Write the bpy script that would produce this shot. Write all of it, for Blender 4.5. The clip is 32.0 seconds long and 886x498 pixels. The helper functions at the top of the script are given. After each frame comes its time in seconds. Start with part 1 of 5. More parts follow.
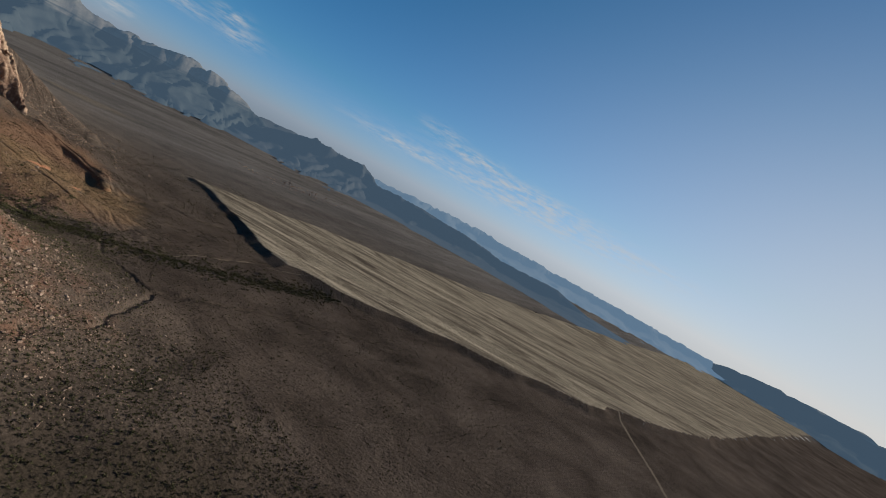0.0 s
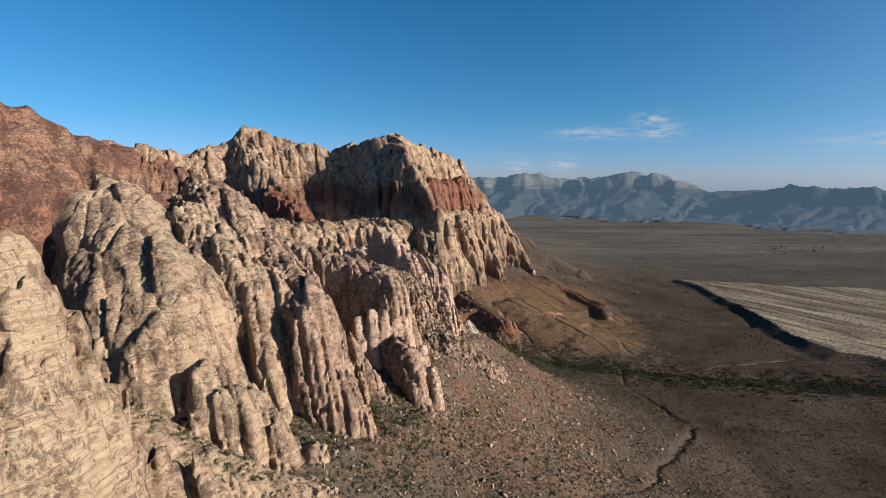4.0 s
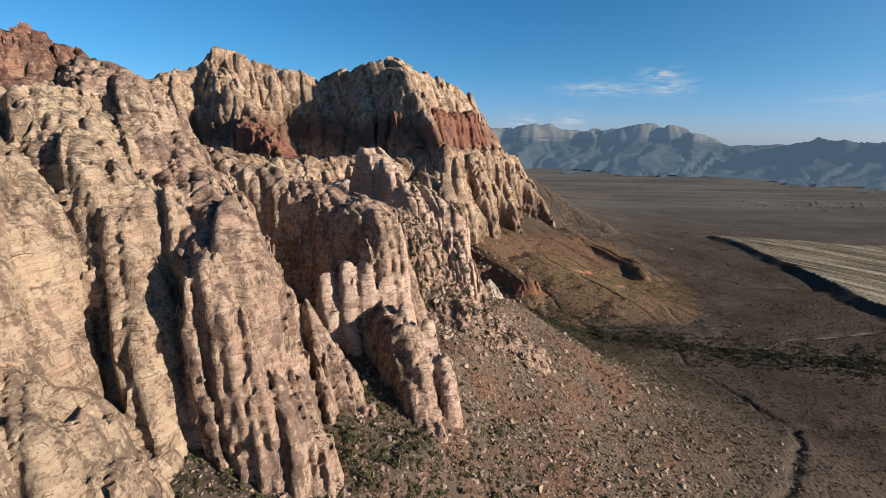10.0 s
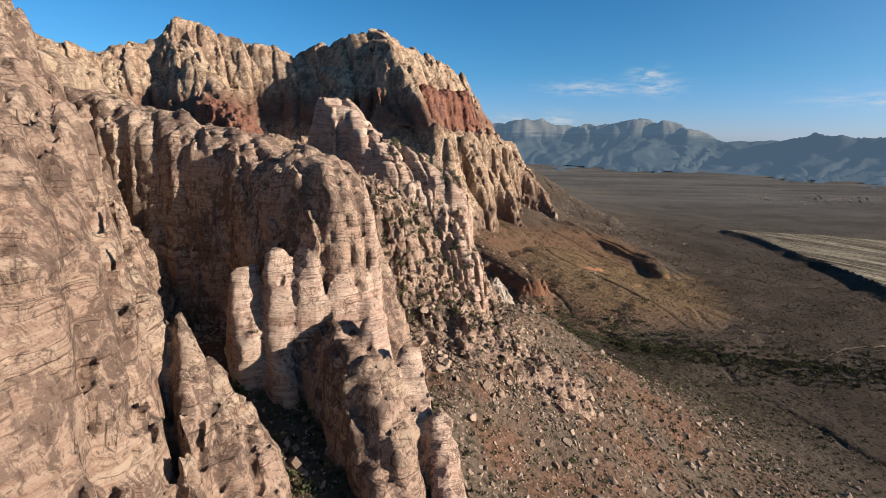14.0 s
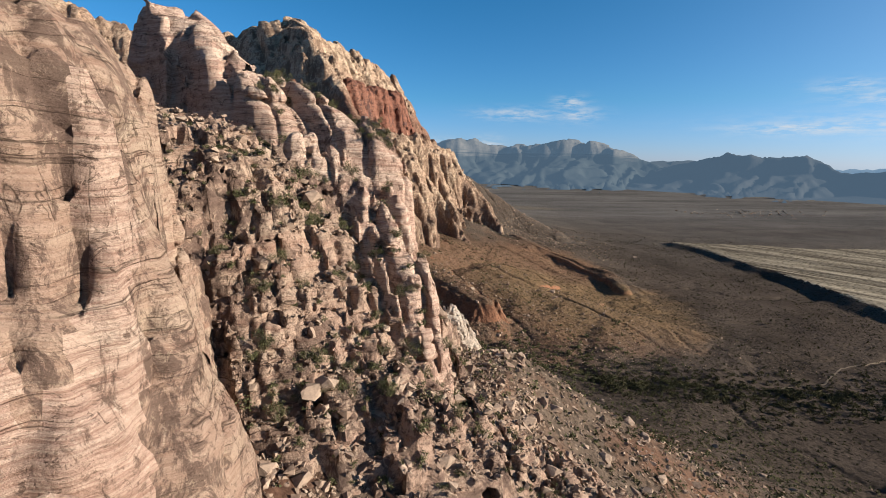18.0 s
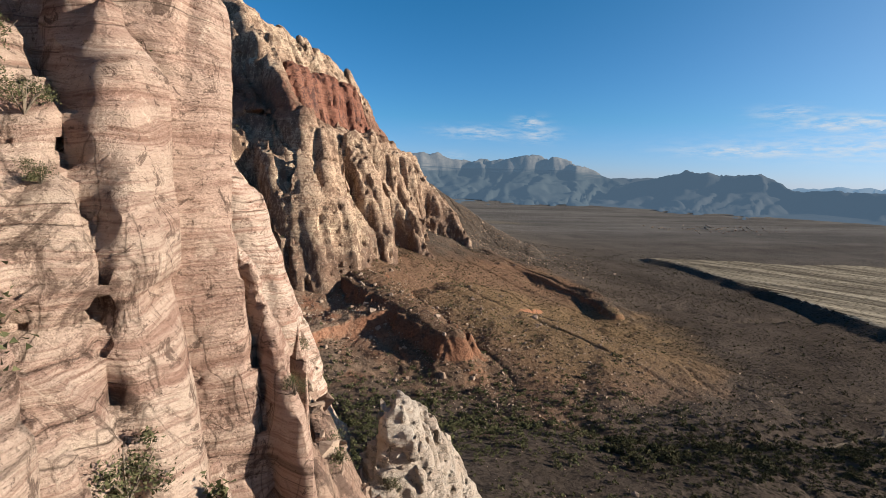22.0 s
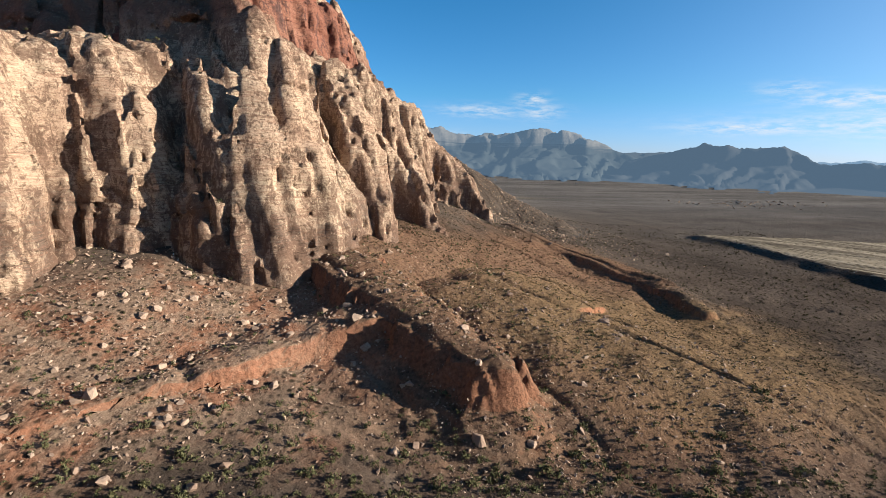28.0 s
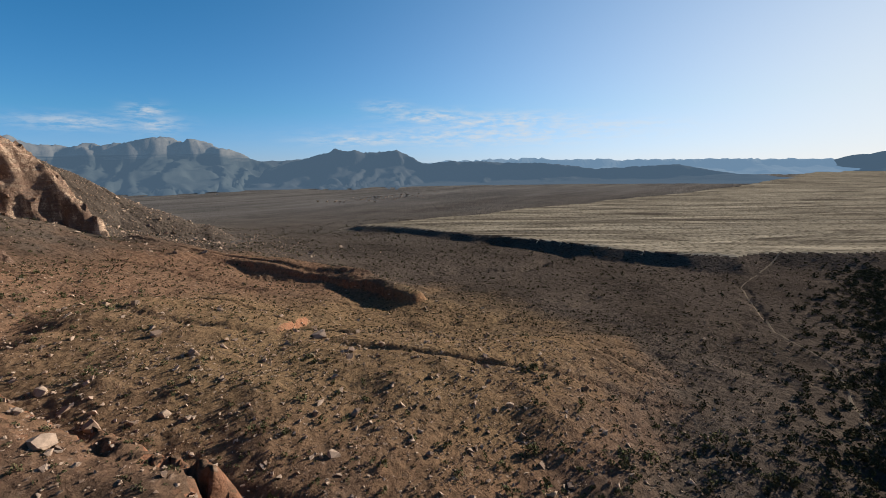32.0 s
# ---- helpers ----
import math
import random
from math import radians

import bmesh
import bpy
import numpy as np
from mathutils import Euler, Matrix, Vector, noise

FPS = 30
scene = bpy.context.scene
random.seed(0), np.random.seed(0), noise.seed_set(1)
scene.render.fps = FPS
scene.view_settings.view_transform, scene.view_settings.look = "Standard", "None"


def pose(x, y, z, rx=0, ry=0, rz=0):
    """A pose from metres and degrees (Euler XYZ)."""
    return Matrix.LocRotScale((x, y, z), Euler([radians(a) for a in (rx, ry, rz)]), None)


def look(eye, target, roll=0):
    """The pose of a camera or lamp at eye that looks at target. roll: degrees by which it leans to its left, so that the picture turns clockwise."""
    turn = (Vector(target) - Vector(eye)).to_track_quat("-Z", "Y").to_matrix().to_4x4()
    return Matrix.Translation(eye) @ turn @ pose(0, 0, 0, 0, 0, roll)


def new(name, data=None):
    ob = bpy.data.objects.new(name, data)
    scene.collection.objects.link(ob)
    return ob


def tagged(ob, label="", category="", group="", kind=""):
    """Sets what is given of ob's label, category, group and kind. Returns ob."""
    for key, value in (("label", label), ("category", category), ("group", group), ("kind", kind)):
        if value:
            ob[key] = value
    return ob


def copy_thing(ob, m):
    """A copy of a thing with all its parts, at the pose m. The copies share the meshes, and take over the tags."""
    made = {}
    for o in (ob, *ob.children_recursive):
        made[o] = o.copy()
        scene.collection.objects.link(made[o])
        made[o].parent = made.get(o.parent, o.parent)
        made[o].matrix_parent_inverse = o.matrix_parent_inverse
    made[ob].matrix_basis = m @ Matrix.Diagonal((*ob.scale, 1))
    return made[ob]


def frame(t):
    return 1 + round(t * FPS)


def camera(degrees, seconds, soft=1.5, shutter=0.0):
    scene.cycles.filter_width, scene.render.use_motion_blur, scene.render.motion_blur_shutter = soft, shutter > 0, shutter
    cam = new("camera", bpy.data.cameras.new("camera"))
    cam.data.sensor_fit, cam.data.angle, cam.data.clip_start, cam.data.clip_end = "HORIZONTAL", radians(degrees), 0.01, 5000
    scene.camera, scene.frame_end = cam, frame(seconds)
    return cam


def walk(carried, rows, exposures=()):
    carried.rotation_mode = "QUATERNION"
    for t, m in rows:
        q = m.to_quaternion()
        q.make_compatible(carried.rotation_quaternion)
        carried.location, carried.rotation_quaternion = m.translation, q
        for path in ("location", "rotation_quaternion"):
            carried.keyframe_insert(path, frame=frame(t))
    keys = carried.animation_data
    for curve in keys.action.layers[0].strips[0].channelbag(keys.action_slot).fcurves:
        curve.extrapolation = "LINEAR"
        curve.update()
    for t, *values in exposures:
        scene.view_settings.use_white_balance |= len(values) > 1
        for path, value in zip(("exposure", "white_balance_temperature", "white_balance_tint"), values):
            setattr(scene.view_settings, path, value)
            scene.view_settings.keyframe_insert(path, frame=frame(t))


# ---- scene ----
import collections
import itertools

# metres; z = 0 on the valley floor
cam = camera(85.0, 32.0, 0.55)
PATH = [
    (0, -15.73, -84.55, 191.35, 84.13, -28.22, -51.63),
    (0.5, -9.63, -78.41, 190.76, 83.93, -25.90, -34.68),
    (1, -3.82, -71.67, 190.37, 84.11, -21.53, -23.44),
    (1.5, 0.67, -63.68, 189.99, 84.10, -18.19, -12.96),
    (2, 2.93, -55.03, 189.43, 84.37, -12.73, -5.27),
    (2.5, 3.67, -46.57, 188.93, 84.27, -6.64, -2.49),
    (3, 3.39, -38.65, 188.32, 84.04, -2.49, -0.71),
    (3.5, 2.71, -31.04, 187.35, 82.83, -0.46, -1.13),
    (5.5, 0.00, 0.00, 180.00, 79.72, -0.02, -0.09),
    (6, -0.60, 8.11, 177.71, 79.70, -0.14, -0.32),
    (6.5, -1.06, 16.46, 175.28, 79.46, -0.18, -0.00),
    (7, -1.42, 24.64, 172.83, 79.50, -0.24, 0.13),
    (7.5, -1.75, 32.91, 170.41, 78.55, -0.40, -0.36),
    (8, -1.96, 41.41, 167.81, 77.98, -0.51, -1.10),
    (8.5, -2.12, 49.91, 165.37, 77.50, -0.62, -1.84),
    (9, -2.29, 58.05, 163.02, 77.47, -0.78, -1.69),
    (9.5, -2.33, 65.63, 160.47, 76.91, -0.78, -1.08),
    (10, -2.08, 72.98, 157.94, 76.39, -0.88, -0.45),
    (10.5, -2.06, 80.51, 155.54, 76.11, -0.98, -0.82),
    (11, -2.16, 88.00, 153.19, 75.74, -1.04, -1.37),
    (11.5, -2.08, 95.88, 150.82, 75.53, -0.99, -1.56),
    (12, -2.02, 103.86, 148.32, 75.59, -1.02, -1.48),
    (12.5, -2.26, 111.58, 145.67, 74.85, -1.05, -1.27),
    (13, -2.25, 119.39, 143.25, 75.58, -1.06, -1.34),
    (13.5, -2.08, 127.65, 140.81, 76.05, -1.05, -1.46),
    (15.5, -0.43, 161.05, 130.11, 76.70, -1.21, -3.37),
    (16, 0.08, 169.67, 127.70, 76.99, -1.23, -4.31),
    (16.5, 0.64, 178.56, 125.33, 77.92, -1.28, -5.05),
    (17, 1.67, 187.33, 123.10, 78.09, -1.26, -6.25),
    (17.5, 2.44, 195.72, 120.92, 78.72, -1.33, -7.57),
    (18, 3.57, 203.94, 118.98, 79.06, -1.35, -9.40),
    (18.5, 5.03, 212.42, 117.10, 79.67, -1.27, -11.39),
    (19, 6.26, 220.88, 115.03, 79.54, -1.32, -13.00),
    (19.5, 7.55, 229.54, 113.43, 79.73, -1.38, -14.49),
    (20, 9.38, 237.71, 111.93, 80.01, -1.61, -15.14),
    (20.5, 11.64, 245.68, 110.39, 80.14, -1.83, -15.08),
    (21, 13.53, 253.51, 109.14, 80.59, -2.12, -14.12),
    (21.5, 15.38, 261.30, 107.83, 80.83, -2.24, -13.81),
    (22, 17.37, 268.73, 106.33, 81.11, -2.19, -13.74),
    (22.5, 19.25, 276.39, 105.26, 81.15, -2.24, -13.57),
    (23, 20.68, 283.64, 104.38, 81.03, -2.15, -12.29),
    (23.5, 22.27, 290.65, 103.59, 80.84, -2.15, -10.30),
    (24, 23.87, 298.06, 102.52, 80.86, -1.93, -7.29),
    (24.5, 25.19, 305.90, 101.08, 78.86, -1.83, -5.56),
    (26.5, 29.13, 339.33, 93.47, 78.78, -2.09, -7.13),
    (27, 30.31, 347.77, 91.49, 79.08, -2.05, -8.13),
    (27.5, 31.40, 356.21, 89.36, 79.17, -2.04, -10.13),
    (28, 32.77, 364.34, 87.13, 78.71, -1.87, -13.58),
    (28.5, 34.81, 372.80, 84.83, 79.06, -1.75, -16.18),
    (29, 37.34, 381.05, 82.53, 79.23, -1.70, -19.28),
    (29.5, 40.11, 389.30, 80.17, 79.52, -1.72, -22.18),
    (30, 42.87, 397.21, 77.89, 79.68, -1.76, -26.23),
    (30.5, 46.01, 405.05, 75.15, 79.87, -1.84, -30.93),
    (31, 49.83, 412.46, 72.58, 79.83, -0.71, -38.50),
    (31.5, 53.79, 418.97, 70.16, 80.16, 0.77, -47.33),
    (32, 57.93, 424.71, 67.91, 80.49, 1.02, -54.25),
]
walk(cam, [(t, pose(x, y, z, rx, ry, rz)) for t, x, y, z, rx, ry, rz in PATH], [(0, 0.18), (1, 0.38), (3, 0.50), (6, 0.56), (9, 0.61), (13, 0.67), (19, 0.77), (22, 0.75), (24, 0.74), (27, 1.05), (30, 1.0), (31, 0.92), (32, 0.66)])

# ---- sky and sun ----
SUN_AZ, SUN_EL = 111.0, 17.5  # degrees clockwise from +y, and above the horizon
world = bpy.data.worlds.new("sky")
scene.world = world
world.use_nodes = True
wn, wl = world.node_tree.nodes, world.node_tree.links
sky = wn.new("ShaderNodeTexSky")
sky.sky_type = "NISHITA"
sky.sun_disc = False
sky.sun_elevation, sky.sun_rotation = radians(SUN_EL), radians(SUN_AZ)
sky.altitude, sky.air_density, sky.dust_density, sky.ozone_density = 1100.0, 1.0, 0.15, 4.0
# deep desert blue overhead, paler towards the horizon, and thin streaks of cloud above the far ranges
def wmath(op, a, b=0.0):
    n = wn.new("ShaderNodeMath")
    n.operation = op
    for k, v in enumerate((a, b)):
        if hasattr(v, "is_output"):
            wl.new(v, n.inputs[k])
        else:
            n.inputs[k].default_value = v
    return n.outputs[0]


def wmix(f, a, b, blend="MIX"):
    n = wn.new("ShaderNodeMix")
    n.data_type, n.blend_type = "RGBA", blend
    for k, v in ((0, f), (6, a), (7, b)):
        if hasattr(v, "is_output"):
            wl.new(v, n.inputs[k])
        else:
            n.inputs[k].default_value = v
    return n.outputs[2]


way = wn.new("ShaderNodeTexCoord").outputs["Generated"]
split = wn.new("ShaderNodeSeparateXYZ")
wl.new(way, split.inputs[0])
rise = wn.new("ShaderNodeMapRange")
rise.inputs["From Min"].default_value, rise.inputs["From Max"].default_value = 0.0, 0.4
wl.new(split.outputs["Z"], rise.inputs["Value"])
tint = wmix(rise.outputs["Result"], (0.72, 1.18, 1.55, 1), (0.27, 1.24, 1.50, 1))
low = wn.new("ShaderNodeMapRange")
low.inputs["From Min"].default_value, low.inputs["From Max"].default_value = 0.0, 0.11
wl.new(split.outputs["Z"], low.inputs["Value"])
tint = wmix(low.outputs["Result"], (0.90, 1.12, 1.85, 1), tint)
blue = wmix(1.0, sky.outputs["Color"], tint, "MULTIPLY")
azimuth = wmath("MULTIPLY", wmath("ARCTAN2", split.outputs["X"], split.outputs["Y"]), 57.2958)
height = wmath("MULTIPLY", wmath("ARCSINE", split.outputs["Z"]), 57.2958)
veil = 0.0
for az, el, half_az, half_el, share in ((17.9, 4.8, 3.6, 0.55, 0.7), (23.5, 6.0, 1.4, 0.6, 0.8), (24.2, 4.8, 2.0, 0.7, 0.7), (9.5, 1.2, 1.2, 0.6, 0.7), (14.6, 1.4, 1.3, 0.7, 0.7), (53.1, 5.8, 3.8, 0.6, 1.0), (60.5, 5.0, 7.0, 0.8, 0.9), (45.5, 3.3, 5.0, 0.5, 0.9), (60.0, 3.6, 12.0, 0.9, 0.8), (72.0, 4.1, 6.0, 0.6, 0.6), (48.0, 6.9, 2.0, 0.5, 0.6)):
    a, b = wmath("DIVIDE", wmath("SUBTRACT", azimuth, az), half_az), wmath("DIVIDE", wmath("SUBTRACT", height, el), half_el)
    spot = wmath("MULTIPLY", wmath("EXPONENT", wmath("MULTIPLY", wmath("ADD", wmath("MULTIPLY", a, a), wmath("MULTIPLY", b, b)), -0.7)), share)
    veil = wmath("MAXIMUM", spot, veil)
wisp = wn.new("ShaderNodeTexNoise")
place = wn.new("ShaderNodeCombineXYZ")
wl.new(wmath("MULTIPLY", azimuth, 0.45), place.inputs[0])
wl.new(wmath("MULTIPLY", height, 1.9), place.inputs[1])
wl.new(place.outputs[0], wisp.inputs["Vector"])
wisp.inputs["Scale"].default_value, wisp.inputs["Detail"].default_value, wisp.inputs["Roughness"].default_value = 1.0, 6.0, 0.62
torn = wn.new("ShaderNodeMapRange")
torn.inputs["From Min"].default_value, torn.inputs["From Max"].default_value = 0.40, 0.62
wl.new(wisp.outputs["Fac"], torn.inputs["Value"])
cloudy = wmix(wmath("MULTIPLY", wmath("MULTIPLY", veil, torn.outputs["Result"]), 0.95), blue, (7.6, 8.0, 8.4, 1))
# the pale glare of the low sun in the haze beside it
a, b = wmath("DIVIDE", wmath("SUBTRACT", azimuth, SUN_AZ), 43.0), wmath("DIVIDE", height, 27.0)
glare = wmath("EXPONENT", wmath("MULTIPLY", wmath("ADD", wmath("MULTIPLY", a, a), wmath("MULTIPLY", b, b)), -1.0))
cloudy = wmix(wmath("MULTIPLY", glare, 0.9), cloudy, (10.5, 10.3, 9.8, 1))
wl.new(cloudy, wn["Background"].inputs["Color"])
wn["Background"].inputs["Strength"].default_value = 0.052
sun = new("sun", bpy.data.lights.new("sun", "SUN"))
sun.data.energy, sun.data.angle, sun.data.color = 6.5, radians(0.53), (1.0, 0.91, 0.785)
sun_dir = Vector((math.sin(radians(SUN_AZ)) * math.cos(radians(SUN_EL)), math.cos(radians(SUN_AZ)) * math.cos(radians(SUN_EL)), math.sin(radians(SUN_EL))))
sun.matrix_world = look(sun_dir * 900, (0, 0, 0))

# ---- materials ----
class Nodes:
    """Short calls for a material's node tree."""

    def __init__(self, name):
        self.mat = bpy.data.materials.new(name)
        self.mat.use_nodes = True
        self.t = self.mat.node_tree
        self.bsdf = self.t.nodes["Principled BSDF"]
        self.bsdf.inputs["Roughness"].default_value = 0.9
        self.bsdf.inputs["Specular IOR Level"].default_value = 0.0
        self.pos = self.t.nodes.new("ShaderNodeNewGeometry").outputs["Position"]

    def put(self, socket, value):
        if hasattr(value, "is_output"):
            self.t.links.new(value, socket)
        else:
            socket.default_value = value

    def scaled(self, s, source=None):
        n = self.t.nodes.new("ShaderNodeMapping")
        n.inputs["Scale"].default_value = s if isinstance(s, tuple) else (s, s, s)
        self.t.links.new(source or self.pos, n.inputs["Vector"])
        return n.outputs["Vector"]

    def noise(self, s, detail=4.0, rough=0.55, warp=0.0, source=None):
        n = self.t.nodes.new("ShaderNodeTexNoise")
        self.t.links.new(self.scaled(s, source), n.inputs["Vector"])
        n.inputs["Scale"].default_value = 1.0
        n.inputs["Detail"].default_value, n.inputs["Roughness"].default_value, n.inputs["Distortion"].default_value = detail, rough, warp
        return n.outputs["Fac"]

    def voronoi(self, s, feature="F1", out="Distance", source=None):
        n = self.t.nodes.new("ShaderNodeTexVoronoi")
        n.feature = feature
        self.t.links.new(self.scaled(s, source), n.inputs["Vector"])
        n.inputs["Scale"].default_value = 1.0
        return n.outputs[out]

    def blocky(self, s, source=None):
        """A random colour for each of many squarish blocks."""
        n = self.t.nodes.new("ShaderNodeTexVoronoi")
        n.distance = "CHEBYCHEV"
        self.t.links.new(self.scaled(s, source), n.inputs["Vector"])
        n.inputs["Scale"].default_value, n.inputs["Randomness"].default_value = 1.0, 0.7
        return n.outputs["Color"]

    def math(self, op, a, b=0.0, c=0.0):
        n = self.t.nodes.new("ShaderNodeMath")
        n.operation = op
        for k, v in enumerate((a, b, c)):
            self.put(n.inputs[k], v)
        return n.outputs[0]

    def ramp(self, f, stops):
        n = self.t.nodes.new("ShaderNodeValToRGB")
        e = n.color_ramp.elements
        while len(e) < len(stops):
            e.new(0.5)
        for k, (p, c) in enumerate(stops):
            e[k].position = p
            e[k].color = (c, c, c, 1) if isinstance(c, (int, float)) else (*c, 1)
        self.t.links.new(f, n.inputs["Fac"])
        return n.outputs["Color"]

    def mix(self, f, a, b, blend="MIX"):
        n = self.t.nodes.new("ShaderNodeMix")
        n.data_type, n.blend_type = "RGBA", blend
        self.put(n.inputs["Factor"], f)
        for k, v in ((6, a), (7, b)):
            self.put(n.inputs[k], (*v, 1) if isinstance(v, tuple) else v)
        return n.outputs[2]

    def axis(self, which, source=None):
        n = self.t.nodes.new("ShaderNodeSeparateXYZ")
        self.t.links.new(source or self.pos, n.inputs[0])
        return n.outputs[which]

    def up(self):
        n = self.t.nodes.new("ShaderNodeNewGeometry")
        return self.axis("Z", n.outputs["True Normal"])

    def done(self, colour, heights=(), rough=None):
        self.put(self.bsdf.inputs["Base Color"], colour)
        if rough is not None:
            self.put(self.bsdf.inputs["Roughness"], rough)
        last = None
        for h, dist, strength in heights:
            n = self.t.nodes.new("ShaderNodeBump")
            n.inputs["Distance"].default_value, n.inputs["Strength"].default_value = dist, strength
            self.put(n.inputs["Height"], h)
            if last:
                self.t.links.new(last, n.inputs["Normal"])
            last = n.outputs["Normal"]
        if last:
            self.t.links.new(last, self.bsdf.inputs["Normal"])
        return self.mat


def sandstone(name, pale, rosy, rust, varnish, rosy_share=0.5, varnish_share=0.62, bed=(0.05, 0.05, 0.9), band=None, lines=0.4):
    """Bedded sandstone: tilted beds, rosy and rusty patches, dark varnish that runs down the faces, fine cross-beds."""
    m = Nodes(name)
    warp = m.t.nodes.new("ShaderNodeVectorMath")
    warp.operation = "MULTIPLY_ADD"
    n = m.t.nodes.new("ShaderNodeTexNoise")
    n.inputs["Scale"].default_value, n.inputs["Detail"].default_value = 0.09, 3.0
    m.t.links.new(m.pos, n.inputs["Vector"])
    m.t.links.new(n.outputs["Color"], warp.inputs[0])
    warp.inputs[1].default_value = (3.2, 3.2, 3.2)
    m.t.links.new(m.pos, warp.inputs[2])
    bent = warp.outputs[0]
    beds = m.noise(bed, 5, 0.62, 0.6, bent)
    fine = m.noise((0.45, 0.3, 5.5), 4, 0.65, 0.6, bent)
    thin = m.noise((0.12, 0.1, 2.4), 3, 0.6, 0.3, bent)
    patch = m.noise(0.018, 4, 0.6, 0.8)
    col = m.mix(m.ramp(m.math("ADD", m.math("MULTIPLY", patch, 0.6), m.math("MULTIPLY", beds, 0.5)), [(rosy_share - 0.09, 0.0), (rosy_share + 0.1, 1.0)]), pale, rosy)
    col = m.mix(m.ramp(beds, [(0.54, 0.0), (0.68, 0.7)]), col, rust)
    if band:
        # a red tier between two heights with wavy edges, and black stains near the foot
        low, high, red, ink = band
        level = m.math("ADD", m.axis("Z"), m.math("MULTIPLY", m.math("SUBTRACT", m.noise(0.012, 5, 0.65), 0.5), 46.0))
        tier = m.math("MULTIPLY", m.ramp(m.math("SUBTRACT", m.math("DIVIDE", m.math("SUBTRACT", level, low), 14.0), 0.0), [(0.0, 0.0), (1.0, 1.0)]), m.ramp(m.math("DIVIDE", m.math("SUBTRACT", high, level), 18.0), [(0.0, 0.0), (1.0, 1.0)]))
        col = m.mix(m.math("MULTIPLY", tier, 0.88), col, m.mix(beds, red, tuple(0.55 * c for c in red)))
        foot = m.ramp(m.math("ADD", m.math("DIVIDE", m.axis("Z"), 100.0), m.math("MULTIPLY", m.noise((0.06, 0.06, 0.012), 5, 0.6), 0.5)), [(0.84, 0.85), (0.98, 0.0)])
        col = m.mix(m.math("MULTIPLY", foot, m.ramp(m.noise((0.12, 0.12, 0.04), 5, 0.7), [(0.42, 0.0), (0.5, 1.0)])), col, ink)
    col = m.mix(m.ramp(thin, [(0.52, 0.0), (0.6, 0.4 + 0.45 * lines), (0.66, 0.0)]), col, rust)
    col = m.mix(m.ramp(fine, [(0.36 + 0.04 * lines, lines), (0.44 + 0.03 * lines, 0.0)]), col, rust)
    streak = m.noise((0.11, 0.11, 0.045), 5, 0.65, 0.5)
    blot = m.noise((0.34, 0.34, 0.24), 12, 0.8, 1.6, bent)
    dark = m.math("ADD", m.math("MULTIPLY", streak, 0.42), m.math("MULTIPLY", blot, 0.58))
    col = m.mix(m.ramp(dark, [(varnish_share - 0.02, 0.0), (varnish_share + 0.02, 0.8)]), col, varnish)
    col = m.mix(m.ramp(m.noise(1.6, 9, 0.78), [(0.34, 0.6), (0.43, 0.0)]), col, varnish)
    # large sheets of dark varnish with ragged edges
    coat = m.noise((0.075, 0.075, 0.05), 11, 0.72, 0.8, bent)
    col = m.mix(m.ramp(coat, [(varnish_share + 0.03, 0.0), (varnish_share + 0.055, 0.72)]), col, tuple(1.25 * c for c in varnish))
    # dark specks for varnish and the shade in small holes, and paler flaked edges
    speckle = m.noise(0.75, 12, 0.82, 0.8, bent)
    col = m.mix(m.ramp(speckle, [(0.415, 0.8), (0.45, 0.0)]), col, varnish)
    col = m.mix(m.ramp(speckle, [(0.57, 0.0), (0.62, 0.5)]), col, tuple(min(1.0, 1.2 * c) for c in pale))
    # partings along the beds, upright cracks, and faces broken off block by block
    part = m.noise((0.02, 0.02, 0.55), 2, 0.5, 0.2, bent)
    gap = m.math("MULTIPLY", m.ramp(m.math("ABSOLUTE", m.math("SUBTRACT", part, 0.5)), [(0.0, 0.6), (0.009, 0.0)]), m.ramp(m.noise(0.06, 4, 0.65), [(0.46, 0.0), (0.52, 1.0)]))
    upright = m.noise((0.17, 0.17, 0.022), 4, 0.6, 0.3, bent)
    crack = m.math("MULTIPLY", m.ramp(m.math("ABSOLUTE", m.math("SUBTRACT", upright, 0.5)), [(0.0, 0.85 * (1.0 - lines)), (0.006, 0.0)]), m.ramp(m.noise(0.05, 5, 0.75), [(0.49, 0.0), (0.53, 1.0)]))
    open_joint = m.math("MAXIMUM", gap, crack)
    # the mesh is too coarse for these slits, so their shade is coloured in
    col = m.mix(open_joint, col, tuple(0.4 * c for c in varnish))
    tilt = m.t.nodes.new("ShaderNodeMapping")
    tilt.inputs["Rotation"].default_value = (radians(8), radians(-6), radians(38))
    m.t.links.new(bent, tilt.inputs["Vector"])
    slabs = m.axis("X", m.blocky((0.22, 0.3, 0.2), tilt.outputs["Vector"]))
    chips = m.axis("Y", m.blocky((0.7, 0.8, 0.75), tilt.outputs["Vector"]))
    shattered = m.ramp(m.noise(0.045, 4, 0.65), [(0.42, 0.3), (0.6, 1.0)])
    return m.done(col, [(m.noise(0.28, 8, 0.68), 1.1, 0.6), (m.math("MULTIPLY", slabs, shattered), 2.3, 0.9), (m.math("MULTIPLY", chips, shattered), 0.85, 0.9), (m.math("SUBTRACT", 1.0, open_joint), 0.7, 0.8), (fine, 0.25 + 0.25 * lines, lines + 0.3), (m.noise(1.5, 8, 0.72), 0.5, 0.9)])


